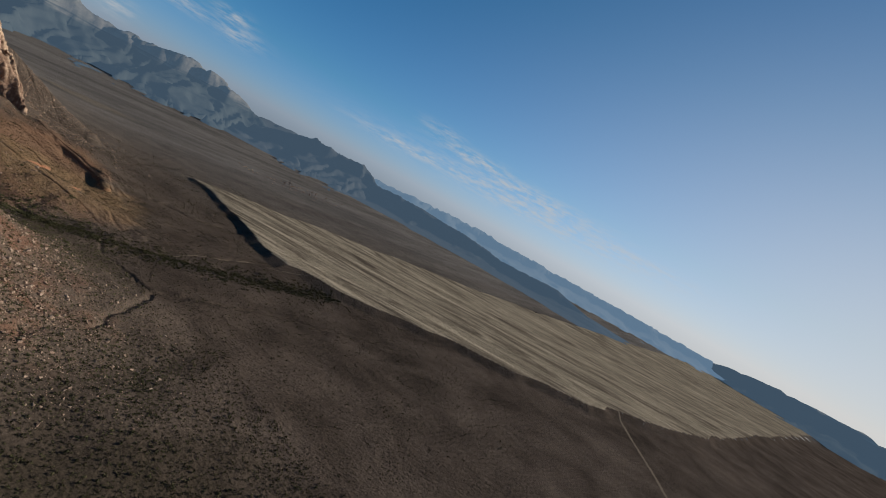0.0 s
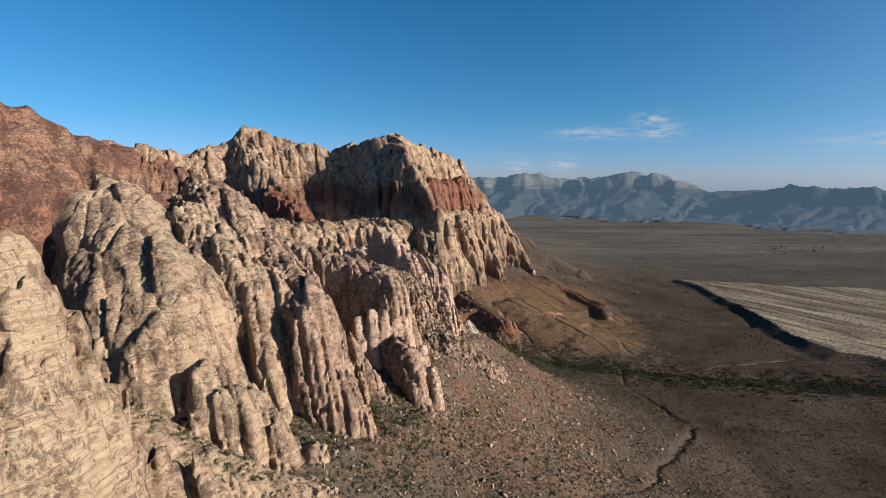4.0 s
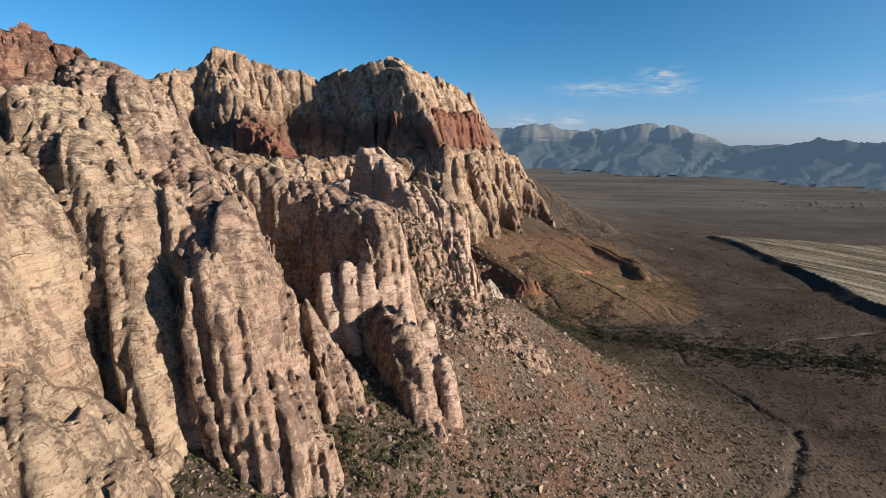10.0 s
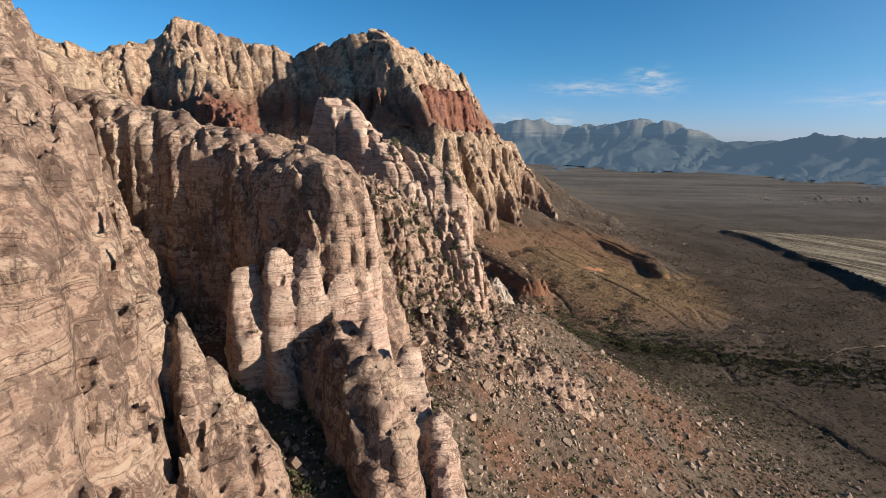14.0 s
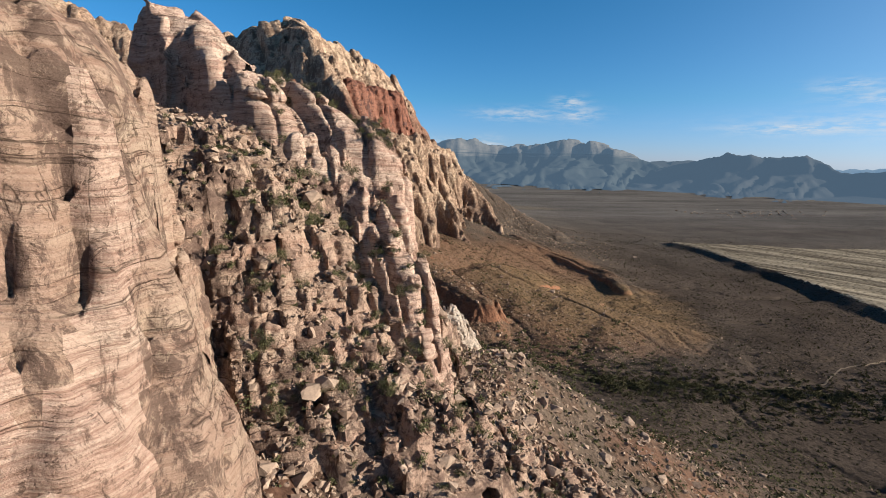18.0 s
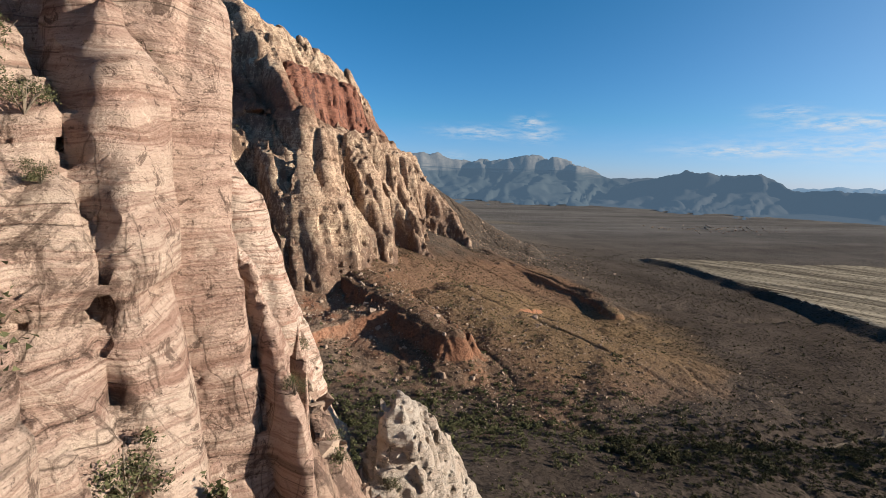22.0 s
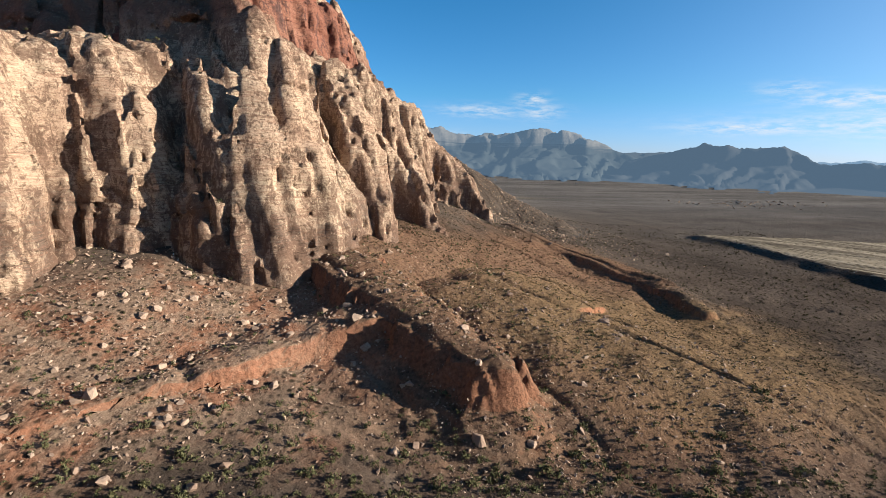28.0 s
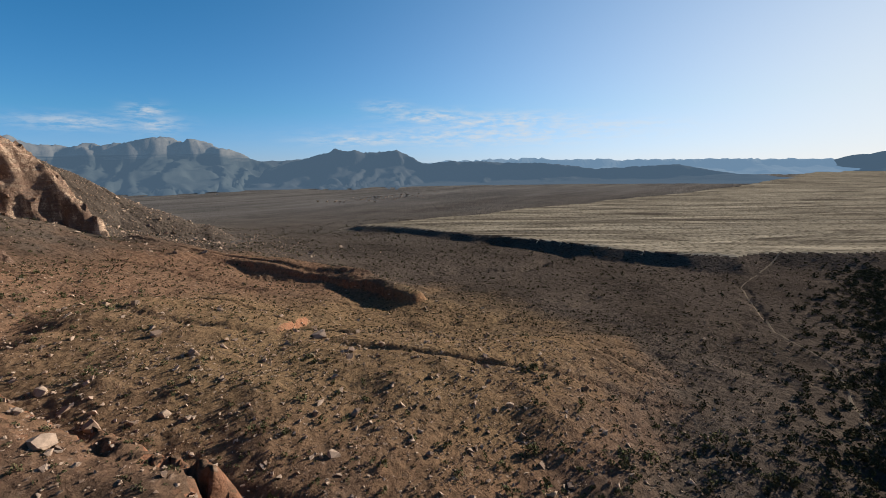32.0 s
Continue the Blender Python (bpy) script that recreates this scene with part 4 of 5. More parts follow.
def broken(x, y, z, own, fine, step):
    """How far the broken face stands out from the smooth one: fins, columns, blocks, ledges."""
    k, col, blk, ledge = BREAKS[own].T
    fin = FINS[own]
    slit = max(0.4, 0.8 * step)
    wx, wy = leaning(x, y, z)
    u, v = (0.62 * wx - 0.78 * wy) / k, (0.78 * wx + 0.62 * wy) / k
    zz = z + 0.07 * x - 0.05 * y + 1.3 * vnoise(x, y, 40, 241) + 0.4 * vnoise(x, y, 9, 243)
    size = np.sqrt(k) * (1.0 if step < 1.2 else 1.45)
    # long upright joints that run down the slope, and the tiers between thick beds
    r0, b0, t0 = cells(u / 2.6, v, 12.0, 281)
    i0, e0 = beds_at(zz / k, 13.0, 3.0 * r0, 0)
    s0 = hashed(i0, np.floor(r0 * 9e4), 283)
    b0, e0 = b0 * k, e0 * k
    out = fin * k * (2.6 * (r0 - 0.5) + 0.3 * t0 + 1.1 * (s0 - 0.5) - 2.0 * np.exp(-b0 / max(0.8, slit)) - 0.5 * np.exp(-e0 / max(0.5, slit)))
    # columns
    r1, b1, t1 = cells(u / 3.6, v + 0.15 * u, 5.0, 251)
    b1 = b1 * k
    out = out + col * (1.7 * (r1 - 0.5) + 0.35 * t1 * k + 0.9 * (np.sqrt(np.clip(b1 / (1.2 * k), 0, 1)) - 0.8) - 1.1 * np.exp(-b1 / slit))
    # blocks between the beds' partings
    i2, e2 = beds_at(zz / size, 4.6, 3.0 * r1, 0)
    s2 = hashed(i2, np.floor(r1 * 9e4), 245)
    r2, b2, t2 = cells(wx / size + 9 * s2, wy / size - 7 * s2, 3.4, 261)
    e2 = np.minimum(e2, b2) * size
    tip = (hashed(i2, np.floor(r2 * 9e4), 246) - 0.5) * (zz / size / 4.6 + 3.0 * r1 - i2 - 0.5)
    rough = np.clip(0.6 + 1.1 * fbm(x + 0.5 * z, y - 0.6 * z, 30, 247, 3), 0.05, 1.3)
    out = out + blk * rough * (1.7 * (r2 - 0.45) + 0.8 * t2 + 1.8 * tip + 0.4 * (np.sqrt(np.clip(e2 / (0.6 * size), 0, 1)) - 0.8) - 0.4 * np.exp(-e2 / slit))
    if fine:
        i3, e3 = beds_at(zz, 1.7, 2.0 * r2, 0)
        s3 = hashed(i3, np.floor(r2 * 9e4), 249)
        r3, b3, t3 = cells(x + 5 * s3, y - 4 * s3, 1.5, 271)
        e3 = np.minimum(e3, b3)
        out = out + blk * np.clip(rough - 0.25, 0, 1) * (0.75 * (r3 - 0.5) + 0.35 * (np.sqrt(np.clip(e3 / 0.4, 0, 1)) - 0.8))
    swell = vnoise(zz, 0.06 * (x + y), 2.1, 91) + 0.6 * vnoise(zz, 0.10 * (x - y), 0.9, 93)
    return np.clip(out + ledge * 0.32 * swell, -8.0, 1.9 * k)


class Solid:
    """A box of rock, cut on a lattice so that its steep faces are as fine as its flat ones."""

    def __init__(self, box, step, fine=True, depth=6.2):
        self.box, self.step = box, step
        x0, x1, y0, y1, z0, z1 = box
        self.x, self.y, self.z = (np.arange(a, b + step, step) for a, b in ((x0, x1), (y0, y1), (z0, z1)))
        X, Y = np.meshgrid(self.x, self.y, indexing="ij")
        h, own = bulk(X, Y)
        a, b = np.gradient(h, step)
        lean = np.sqrt(1 + a * a + b * b)
        f = ((h[:, :, None] - self.z) / lean[:, :, None]).astype(np.float32)
        np.clip(f, -11, 11, out=f)
        near = np.argwhere(np.abs(f) < depth)
        for i in range(0, len(near), 150000):
            n = near[i : i + 150000]
            f[n[:, 0], n[:, 1], n[:, 2]] += broken(self.x[n[:, 0]], self.y[n[:, 1]], self.z[n[:, 2]], own[n[:, 0], n[:, 1]], fine, step)
        self.own = own
        # the highest solid place over each spot of the plan
        solid = f > 0
        last = len(self.z) - 1 - np.argmax(solid[:, :, ::-1], 2)
        self.top = np.where(solid.any(2), self.z[0] + step * (last + 0.5), -99.0)
        self.cut(f)

    def cut(self, f):
        s = f > 0
        n = np.array(f.shape) - 1
        count = np.zeros(n, np.int8)
        for d in itertools.product((0, 1), repeat=3):
            count += s[d[0] : d[0] + n[0], d[1] : d[1] + n[1], d[2] : d[2] + n[2]]
        cell = np.argwhere((count > 0) & (count < 8))
        at = np.full(n, -1, np.int32)
        at[cell[:, 0], cell[:, 1], cell[:, 2]] = np.arange(len(cell))
        total, hits = np.zeros((len(cell), 3)), np.zeros(len(cell))
        for axis in range(3):
            for d in itertools.product((0, 1), repeat=2):
                a = np.insert(np.array(d), axis, 0)
                b = np.insert(np.array(d), axis, 1)
                fa, fb = f[tuple((cell + a).T)], f[tuple((cell + b).T)]
                cross = (fa > 0) != (fb > 0)
                t = np.where(cross, fa / np.where(cross, fa - fb, 1), 0)
                p = np.repeat(a[None].astype(float), len(cell), 0)
                p[:, axis] += t
                total += p * cross[:, None]
                hits += cross
        self.points = (cell + total / hits[:, None]) * self.step + [self.x[0], self.y[0], self.z[0]]
        faces = []
        for axis in range(3):
            u, v = [k for k in range(3) if k != axis]
            lo = [slice(None)] * 3
            hi = [slice(None)] * 3
            lo[axis], hi[axis] = slice(0, -1), slice(1, None)
            for k in (u, v):
                lo[k] = hi[k] = slice(1, -1)
            sa, sb = s[tuple(lo)], s[tuple(hi)]
            e = np.argwhere(sa != sb)
            out = sa[tuple(e.T)]
            e[:, u] += 1
            e[:, v] += 1
            ring = []
            for du, dv in ((-1, -1), (0, -1), (0, 0), (-1, 0)):
                c = e.copy()
                c[:, u] += du
                c[:, v] += dv
                ring.append(at[tuple(c.T)])
            q = np.stack(ring, 1)
            flip = out if axis == 1 else ~out
            q[flip] = q[flip][:, ::-1]
            faces.append(q)
        self.faces = np.concatenate(faces)


def mesh_of(name, points, faces, mat, sharp=None, normals=None):
    """One object from some of the faces over a shared set of points."""
    used, inv = np.unique(faces, return_inverse=True)
    me = bpy.data.meshes.new(name)
    n = len(faces)
    me.vertices.add(len(used))
    me.vertices.foreach_set("co", points[used].astype(np.float32).ravel())
    me.loops.add(4 * n)
    me.loops.foreach_set("vertex_index", inv.ravel().astype(np.int32))
    me.polygons.add(n)
    me.polygons.foreach_set("loop_start", np.arange(0, 4 * n, 4, dtype=np.int32))
    me.polygons.foreach_set("use_smooth", np.ones(n, bool))
    me.update(calc_edges=True)
    if sharp:
        me.set_sharp_from_angle(angle=radians(sharp))
    if normals is not None:
        me.normals_split_custom_set_from_vertices(normals[used].tolist())
    me.materials.append(mat)
    return new(name, me)


BZ, BO = land(GX, GY)
sy, sx = np.gradient(BZ, gy, gx)
BS = np.hypot(sx, sy)


def smooth(a, n, axis):
    """Running mean over 2n+1 rows or columns, three times."""
    for _ in range(3):
        w = np.cumsum(np.concatenate([np.repeat(np.take(a, [0], axis), n + 1, axis), a, np.repeat(np.take(a, [-1], axis), n, axis)], axis), axis)
        m = w.shape[axis]
        a = (np.take(w, range(2 * n + 1, m), axis) - np.take(w, range(0, m - 2 * n - 1), axis)) / (2 * n + 1)
    return a


# draw the grid's lines together where the banks are steep
want = 1.0 + 1.5 * smooth(smooth(np.clip(np.abs(sx) / 1.5, 0, 1) * (BO >= 0), 5, 0), 3, 1)
for j in range(len(gy)):
    c = np.concatenate([[0], np.cumsum(0.5 * (want[j, 1:] + want[j, :-1]))])
    GX[j] = np.interp(np.linspace(0, c[-1], len(gx)), c, gx)
want = 1.0 + 1.5 * smooth(smooth(np.clip(np.abs(sy) / 1.5, 0, 1) * (BO >= 0), 3, 0), 5, 1)
for i in range(len(gx)):
    c = np.concatenate([[0], np.cumsum(0.5 * (want[1:, i] + want[:-1, i]))])
    GY[:, i] = np.interp(np.linspace(0, c[-1], len(gy)), c, gy)
GZ, GO = land(GX, GY)
P = np.stack([GX, GY, GZ], 2)
N = np.cross(np.gradient(P, axis=1), np.gradient(P, axis=0))
N /= np.linalg.norm(N, axis=2, keepdims=True) + 1e-9
P, N = P.reshape(-1, 3), N.reshape(-1, 3)


def deep_in_rock(x, y, z):
    """Where the land lies buried well under the rocks."""
    h, _ = bulk(x, y)
    return h - z > 7.0


ny, nx = GZ.shape
corner = (np.arange(ny - 1)[:, None] * nx + np.arange(nx - 1)).ravel()
quads = np.stack([corner, corner + 1, corner + nx + 1, corner + nx], 1)
buried = deep_in_rock(GX, GY, GZ).ravel()
face_owner = np.where(buried[quads].all(1), -9, GO[:-1, :-1].ravel())
# the open valley floor needs only every second line of the grid
i4, j4 = np.meshgrid(np.arange(0, nx - 2, 2), np.arange(0, ny - 2, 2))
first_face = (j4 * (nx - 1) + i4).ravel()
four = np.stack([first_face, first_face + 1, first_face + nx - 1, first_face + nx], 1)
base_at = (j4 * nx + i4).ravel()
cx, cy = P[base_at, 0], P[base_at, 1]
wide_open = (face_owner[four] == -1).all(1) & ~((cx > 30) & (cx < 250) & (cy > 420) & (cy < 660))
whole = face_owner == -1
whole[four[wide_open].ravel()] = False
base_at = base_at[wide_open]
floor_quads = np.concatenate([quads[whole], np.stack([base_at, base_at + 2, base_at + 2 * nx + 2, base_at + 2 * nx], 1)])
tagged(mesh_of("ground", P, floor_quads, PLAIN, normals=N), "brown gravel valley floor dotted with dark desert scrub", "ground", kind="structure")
tagged(mesh_of("tableland", P, quads[face_owner == -2], STRAW), "flat straw-coloured grassy tableland with furrows", "plateau", kind="structure")
ABOUT = {
    "rock_tower": "cream sandstone tower with blocky joints", "slab_tower": "smooth cream sandstone slab tower streaked with varnish", "rock_rib": "narrow pale sandstone rib with deep cracks",
    "head_buttress": "rounded rosy sandstone buttress above a dark gully", "columned_buttress": "low buttress of rounded rosy sandstone columns", "boulder_slope": "steep gully slope of pale broken sandstone blocks",
    "rock_column": "rounded rosy sandstone column on the buttress's face", "pillar_block": "banded pink sandstone block of tall pillars", "stone_pillar": "tall pink sandstone pillar with fine bedding lines", "pale_outcrop": "jagged pale limestone outcrop on the slope",
    "red_tower": "dark red sandstone cliff on the skyline", "slickrock_shelf": "pale rolling slickrock shelf behind the towers",
    "mountain_peak": "pale sandstone summit ridge with two peaks", "summit_buttress": "cream sandstone buttress below the summit", "cliff_wall": "tall banded sandstone wall with a dark stained foot",
    "red_tier": "dark red sandstone tier below the summit", "cliff_buttress": "tall cream sandstone buttress split by clefts", "rock_spire": "jagged sandstone spire on the mountain's edge",
    "mountain_flank": "rocky brown talus flank of the mountain", "red_spur": "red earth spur with a crumbling orange edge", "red_bluff": "low orange bluff at the cliff's foot",
    "earth_apron": "reddish brown earth apron strewn with stones", "gully_scarp": "red earth scarp above a dry gully",
}
def pieces(faces, key, count):
    """One number for each connected piece of faces that share a key."""
    _, rank = np.unique(key, return_inverse=True)
    _, spot = np.unique(rank[:, None] * count + faces, return_inverse=True)
    spot = spot.reshape(-1, 4)
    tag = np.arange(spot.max() + 1)
    for _ in range(400):
        low = tag[spot].min(1)
        was = tag.copy()
        for k in range(4):
            np.minimum.at(tag, spot[:, k], low)
        tag = tag[tag]
        if (tag == was).all():
            break
    return tag[spot[:, 0]]


THINGS = {}


def ridge_thing(k):
    if k not in THINGS:
        THINGS[k] = tagged(new(RIDGES[k][0]), ABOUT[RIDGES[k][0]], RIDGES[k][0].split("_")[1])
    return THINGS[k]


for k, (name, mat, *_) in enumerate(RIDGES):
    if mat is PLAIN and (face_owner == k).any():
        mine = quads[face_owner == k]
        c = P[mine].mean(1)
        r1, _, _ = cells(c[:, 0], c[:, 1], 45.0, 291)
        tag = pieces(mine, (r1 * 9e7).astype(np.int64), len(P))
        scraps = []
        for one in np.unique(tag):
            if (tag == one).sum() < 60:
                scraps.append(mine[tag == one])
            else:
                mesh_of("earth_bank", P, mine[tag == one], PLAIN, normals=N).parent = ridge_thing(k)
        if scraps:
            tagged(mesh_of("loose_earth", P, np.concatenate(scraps), PLAIN, normals=N), kind="stuff").parent = ridge_thing(k)

# boxes of rock from fine to coarse; each leaves out what a finer one holds
SOLIDS = [
    Solid((-20, 38, 254, 346, 40, 134), 0.42),
    Solid((-172, 46, -50, 476, 26, 232), 1.0),
    Solid((-480, 236, 478, 900, 26, 282), 1.95, False, 8.0),
    Solid((-640, -164, -60, 530, 26, 262), 2.8, False),
]


def ground_at(x, y):
    """Height, owner and steepness of the land or of the rock under places on the plan."""
    i = np.clip(np.searchsorted(gx, x) - 1, 0, len(gx) - 2)
    j = np.clip(np.searchsorted(gy, y) - 1, 0, len(gy) - 2)
    fx, fy = (x - gx[i]) / (gx[i + 1] - gx[i]), (y - gy[j]) / (gy[j + 1] - gy[j])
    z = (BZ[j, i] * (1 - fx) + BZ[j, i + 1] * fx) * (1 - fy) + (BZ[j + 1, i] * (1 - fx) + BZ[j + 1, i + 1] * fx) * fy
    own, steep = BO[j, i].copy(), BS[j, i].copy()
    for s in reversed(SOLIDS):
        i, j = np.round((x - s.x[0]) / s.step).astype(int), np.round((y - s.y[0]) / s.step).astype(int)
        ok = (i > 1) & (j > 1) & (i < len(s.x) - 2) & (j < len(s.y) - 2)
        i, j = np.where(ok, i, 2), np.where(ok, j, 2)
        t = s.top[i, j]
        slope = np.hypot(s.top[i + 1, j] - s.top[i - 1, j], s.top[i, j + 1] - s.top[i, j - 1]) / (2 * s.step)
        rock = ok & (t > z)
        z, own, steep = np.where(rock, t, z), np.where(rock, s.own[i, j], own), np.where(rock, slope, steep)
    return z, own, steep


for n, s in enumerate(SOLIDS):
    c = s.points[s.faces].mean(1)
    keep = np.ones(len(c), bool)
    for other in SOLIDS[:n]:
        b, m = other.box, other.step * 1.5 + 0.4
        keep &= ~((c[:, 0] > b[0] + m) & (c[:, 0] < b[1] - m) & (c[:, 1] > b[2] + m) & (c[:, 1] < b[3] - m))
    if n == 3:
        keep &= c[:, 0] < SOLIDS[1].box[0] + 6
    # leave out what lies under the land
    i = np.clip(np.searchsorted(gx, c[:, 0]) - 1, 0, len(gx) - 2)
    j = np.clip(np.searchsorted(gy, c[:, 1]) - 1, 0, len(gy) - 2)
    keep &= c[:, 2] > BZ[j, i] - 3.0
    # and crumbs that hang on nothing
    whole = pieces(s.faces, np.zeros(len(s.faces), np.int64), len(s.points))
    _, number, many = np.unique(whole, return_inverse=True, return_counts=True)
    keep &= many[number.ravel()] > 600
    faces, c = s.faces[keep], c[keep]
    own = s.own[np.clip(np.round((c[:, 0] - s.x[0]) / s.step).astype(int), 0, len(s.x) - 1), np.clip(np.round((c[:, 1] - s.y[0]) / s.step).astype(int), 0, len(s.y) - 1)]
    wx, wy = leaning(c[:, 0], c[:, 1], c[:, 2])
    wide = BREAKS[own][:, 0]
    r1, _, _ = cells((0.62 * wx - 0.78 * wy) / wide / 2.6, (0.78 * wx + 0.62 * wy) / wide, 12.0, 281)
    key = own * 10**8 + (r1 * 9e7).astype(np.int64)
    key = pieces(faces, key, len(s.points))
    order = np.argsort(key, kind="stable")
    faces, key, own = faces[order], key[order], own[order]
    rest = collections.defaultdict(list)
    for bunch, who in zip(np.split(faces, np.flatnonzero(np.diff(key)) + 1), np.split(own, np.flatnonzero(np.diff(key)) + 1)):
        k = int(who[0])
        if k < 0:
            continue
        if len(bunch) < 60:
            rest[k].append(bunch)
            continue
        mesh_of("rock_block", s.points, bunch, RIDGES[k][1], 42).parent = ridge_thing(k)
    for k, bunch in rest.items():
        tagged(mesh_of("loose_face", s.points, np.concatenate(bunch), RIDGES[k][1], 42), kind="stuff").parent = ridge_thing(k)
    s.points = s.faces = None

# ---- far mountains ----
def far_range(name, label, mat, crest, width, slope, gap, seed, rough=0.25):
    """A mountain range as a grid of its own: a crest line, gullied flanks."""
    xs, ys = [p[0] for p in crest], [p[1] for p in crest]
    ax, ay = np.arange(min(xs) - width, max(xs) + width, gap), np.arange(min(ys) - width, max(ys) + width, gap)
    X, Y = np.meshgrid(ax, ay)
    run, rows = 0.0, []
    for k, (px, py, pz) in enumerate(crest):
        run += math.hypot(px - crest[k - 1][0], py - crest[k - 1][1]) if k else 0.0
        rows.append((px, py, pz, run))
    d, (z, s), side = along(X + 22 * fbm(X, Y, 120, seed, 4), Y + 22 * fbm(X, Y, 120, seed + 9, 4), rows)
    # spurs and gullies that run down from the crest
    s = s * side + 0.35 * d + 30 * fbm(X, Y, 140, seed + 5, 3)
    spur = 0.62 * np.abs(vnoise(s, 0.12 * d, 120, seed + 20)) + 0.38 * np.abs(vnoise(s, 0.25 * d, 52, seed + 21))
    crag = z + z * rough * 0.22 * fbm(s, 0.3 * d, 70, seed + 30, 4, 0.6)
    drop = slope * (0.55 + 1.5 * spur) * np.maximum(d - 10, 0)
    cliff = 0.34 * z * np.clip((d - 14 - 30 * spur) / 26, 0, 1)
    Z = crag - cliff - 0.62 * drop
    Z = np.where(Z < z * 0.4, z * 0.4 - (z * 0.4 - Z) * 0.6, Z)
    # a long apron of gravel at the foot
    Z = np.maximum(Z, 24 * np.exp(-np.maximum(d - 90, 0) / 130) * (0.75 + 0.5 * spur) - 3.0)
    n, m = Z.shape
    c = (np.arange(n - 1)[:, None] * m + np.arange(m - 1)).ravel()
    q = np.stack([c, c + 1, c + m + 1, c + m], 1)
    keep = Z.ravel()[q].max(1) > -99
    used, inv = np.unique(q[keep], return_inverse=True)
    me = bpy.data.meshes.new(name)
    me.from_pydata(np.stack([X.ravel()[used], Y.ravel()[used], Z.ravel()[used]], 1).tolist(), [], inv.reshape(-1, 4).tolist())
    me.polygons.foreach_set("use_smooth", np.ones(len(me.polygons), bool))
    me.materials.append(mat)
    return tagged(new(name, me), label, "mountain", kind="structure")


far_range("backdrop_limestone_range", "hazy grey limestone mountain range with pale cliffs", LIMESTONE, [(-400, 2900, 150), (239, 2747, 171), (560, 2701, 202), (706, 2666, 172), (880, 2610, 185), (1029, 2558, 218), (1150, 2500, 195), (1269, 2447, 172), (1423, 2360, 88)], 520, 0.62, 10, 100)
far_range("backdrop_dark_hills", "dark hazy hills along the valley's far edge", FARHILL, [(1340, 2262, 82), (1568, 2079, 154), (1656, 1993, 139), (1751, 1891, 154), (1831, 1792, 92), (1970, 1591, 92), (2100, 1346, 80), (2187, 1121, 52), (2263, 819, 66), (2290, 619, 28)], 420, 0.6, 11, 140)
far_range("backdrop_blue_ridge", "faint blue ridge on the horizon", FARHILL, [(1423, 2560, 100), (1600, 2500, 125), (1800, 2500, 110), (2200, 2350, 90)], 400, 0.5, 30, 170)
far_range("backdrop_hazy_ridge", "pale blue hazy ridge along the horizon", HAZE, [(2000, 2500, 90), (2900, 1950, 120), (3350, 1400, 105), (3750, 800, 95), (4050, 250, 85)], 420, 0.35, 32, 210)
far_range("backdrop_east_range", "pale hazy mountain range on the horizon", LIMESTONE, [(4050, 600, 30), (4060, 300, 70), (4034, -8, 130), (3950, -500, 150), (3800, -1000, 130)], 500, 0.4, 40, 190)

# ---- loose stones and scrub ----
def spread(count, box, seed, chance=None):
    """Random places in a box on the plan, thinned by a chance, with heights and owners."""
    r = np.random.RandomState(seed)
    x, y = r.uniform(box[0], box[1], count), r.uniform(box[2], box[3], count)
    if chance is not None:
        keep = r.rand(count) < chance(x, y)
        x, y = x[keep], y[keep]
    return x, y, *ground_at(x, y)


def stone_shape(seed, corners=8):
    """A squarish broken block about a metre across, as points and triangles."""
    r = np.random.RandomState(seed)
    bm = bmesh.new()
    half = np.array([0.5, 0.34 + 0.14 * r.rand(), 0.28 + 0.14 * r.rand()])
    for k in range(corners):
        p = r.normal(size=3)
        p = p / (np.abs(p) ** 4).sum() ** 0.25
        bm.verts.new(p * half * (1 - 0.2 * r.rand()))
    hull = bmesh.ops.convex_hull(bm, input=bm.verts)
    bmesh.ops.delete(bm, geom=list({g for g in hull["geom_interior"] + hull["geom_unused"] if isinstance(g, bmesh.types.BMVert)}), context="VERTS")
    bmesh.ops.triangulate(bm, faces=bm.faces)
    bm.verts.index_update()
    out = np.array([v.co[:] for v in bm.verts]), np.array([[v.index for v in f.verts] for f in bm.faces])
    bm.free()
    return out


def scrub_shape(seed, leaves, size, wide=1.0, tall=0.8):
    """A bush about a metre across: many small leaf blades in uneven clumps."""
    r = np.random.RandomState(seed)
    clumps = r.normal(size=(7, 3)) * [0.22 * wide, 0.22 * wide, 0.13] + [0, 0, 0.38 * tall]
    pts, tris = [], []
    for k in range(leaves):
        c = clumps[r.randint(7)] + r.normal(size=3) * [0.11, 0.11, 0.10]
        c[2] = abs(c[2])
        a, b = r.normal(size=3), r.normal(size=3)
        a, b = a / np.linalg.norm(a) * size, b / np.linalg.norm(b) * size * 0.8
        pts += [c - a * 0.5 - b * 0.3, c + a * 0.5 - b * 0.3, c + b * 0.7]
        tris.append([3 * k, 3 * k + 1, 3 * k + 2])
    return np.array(pts), np.array(tris)


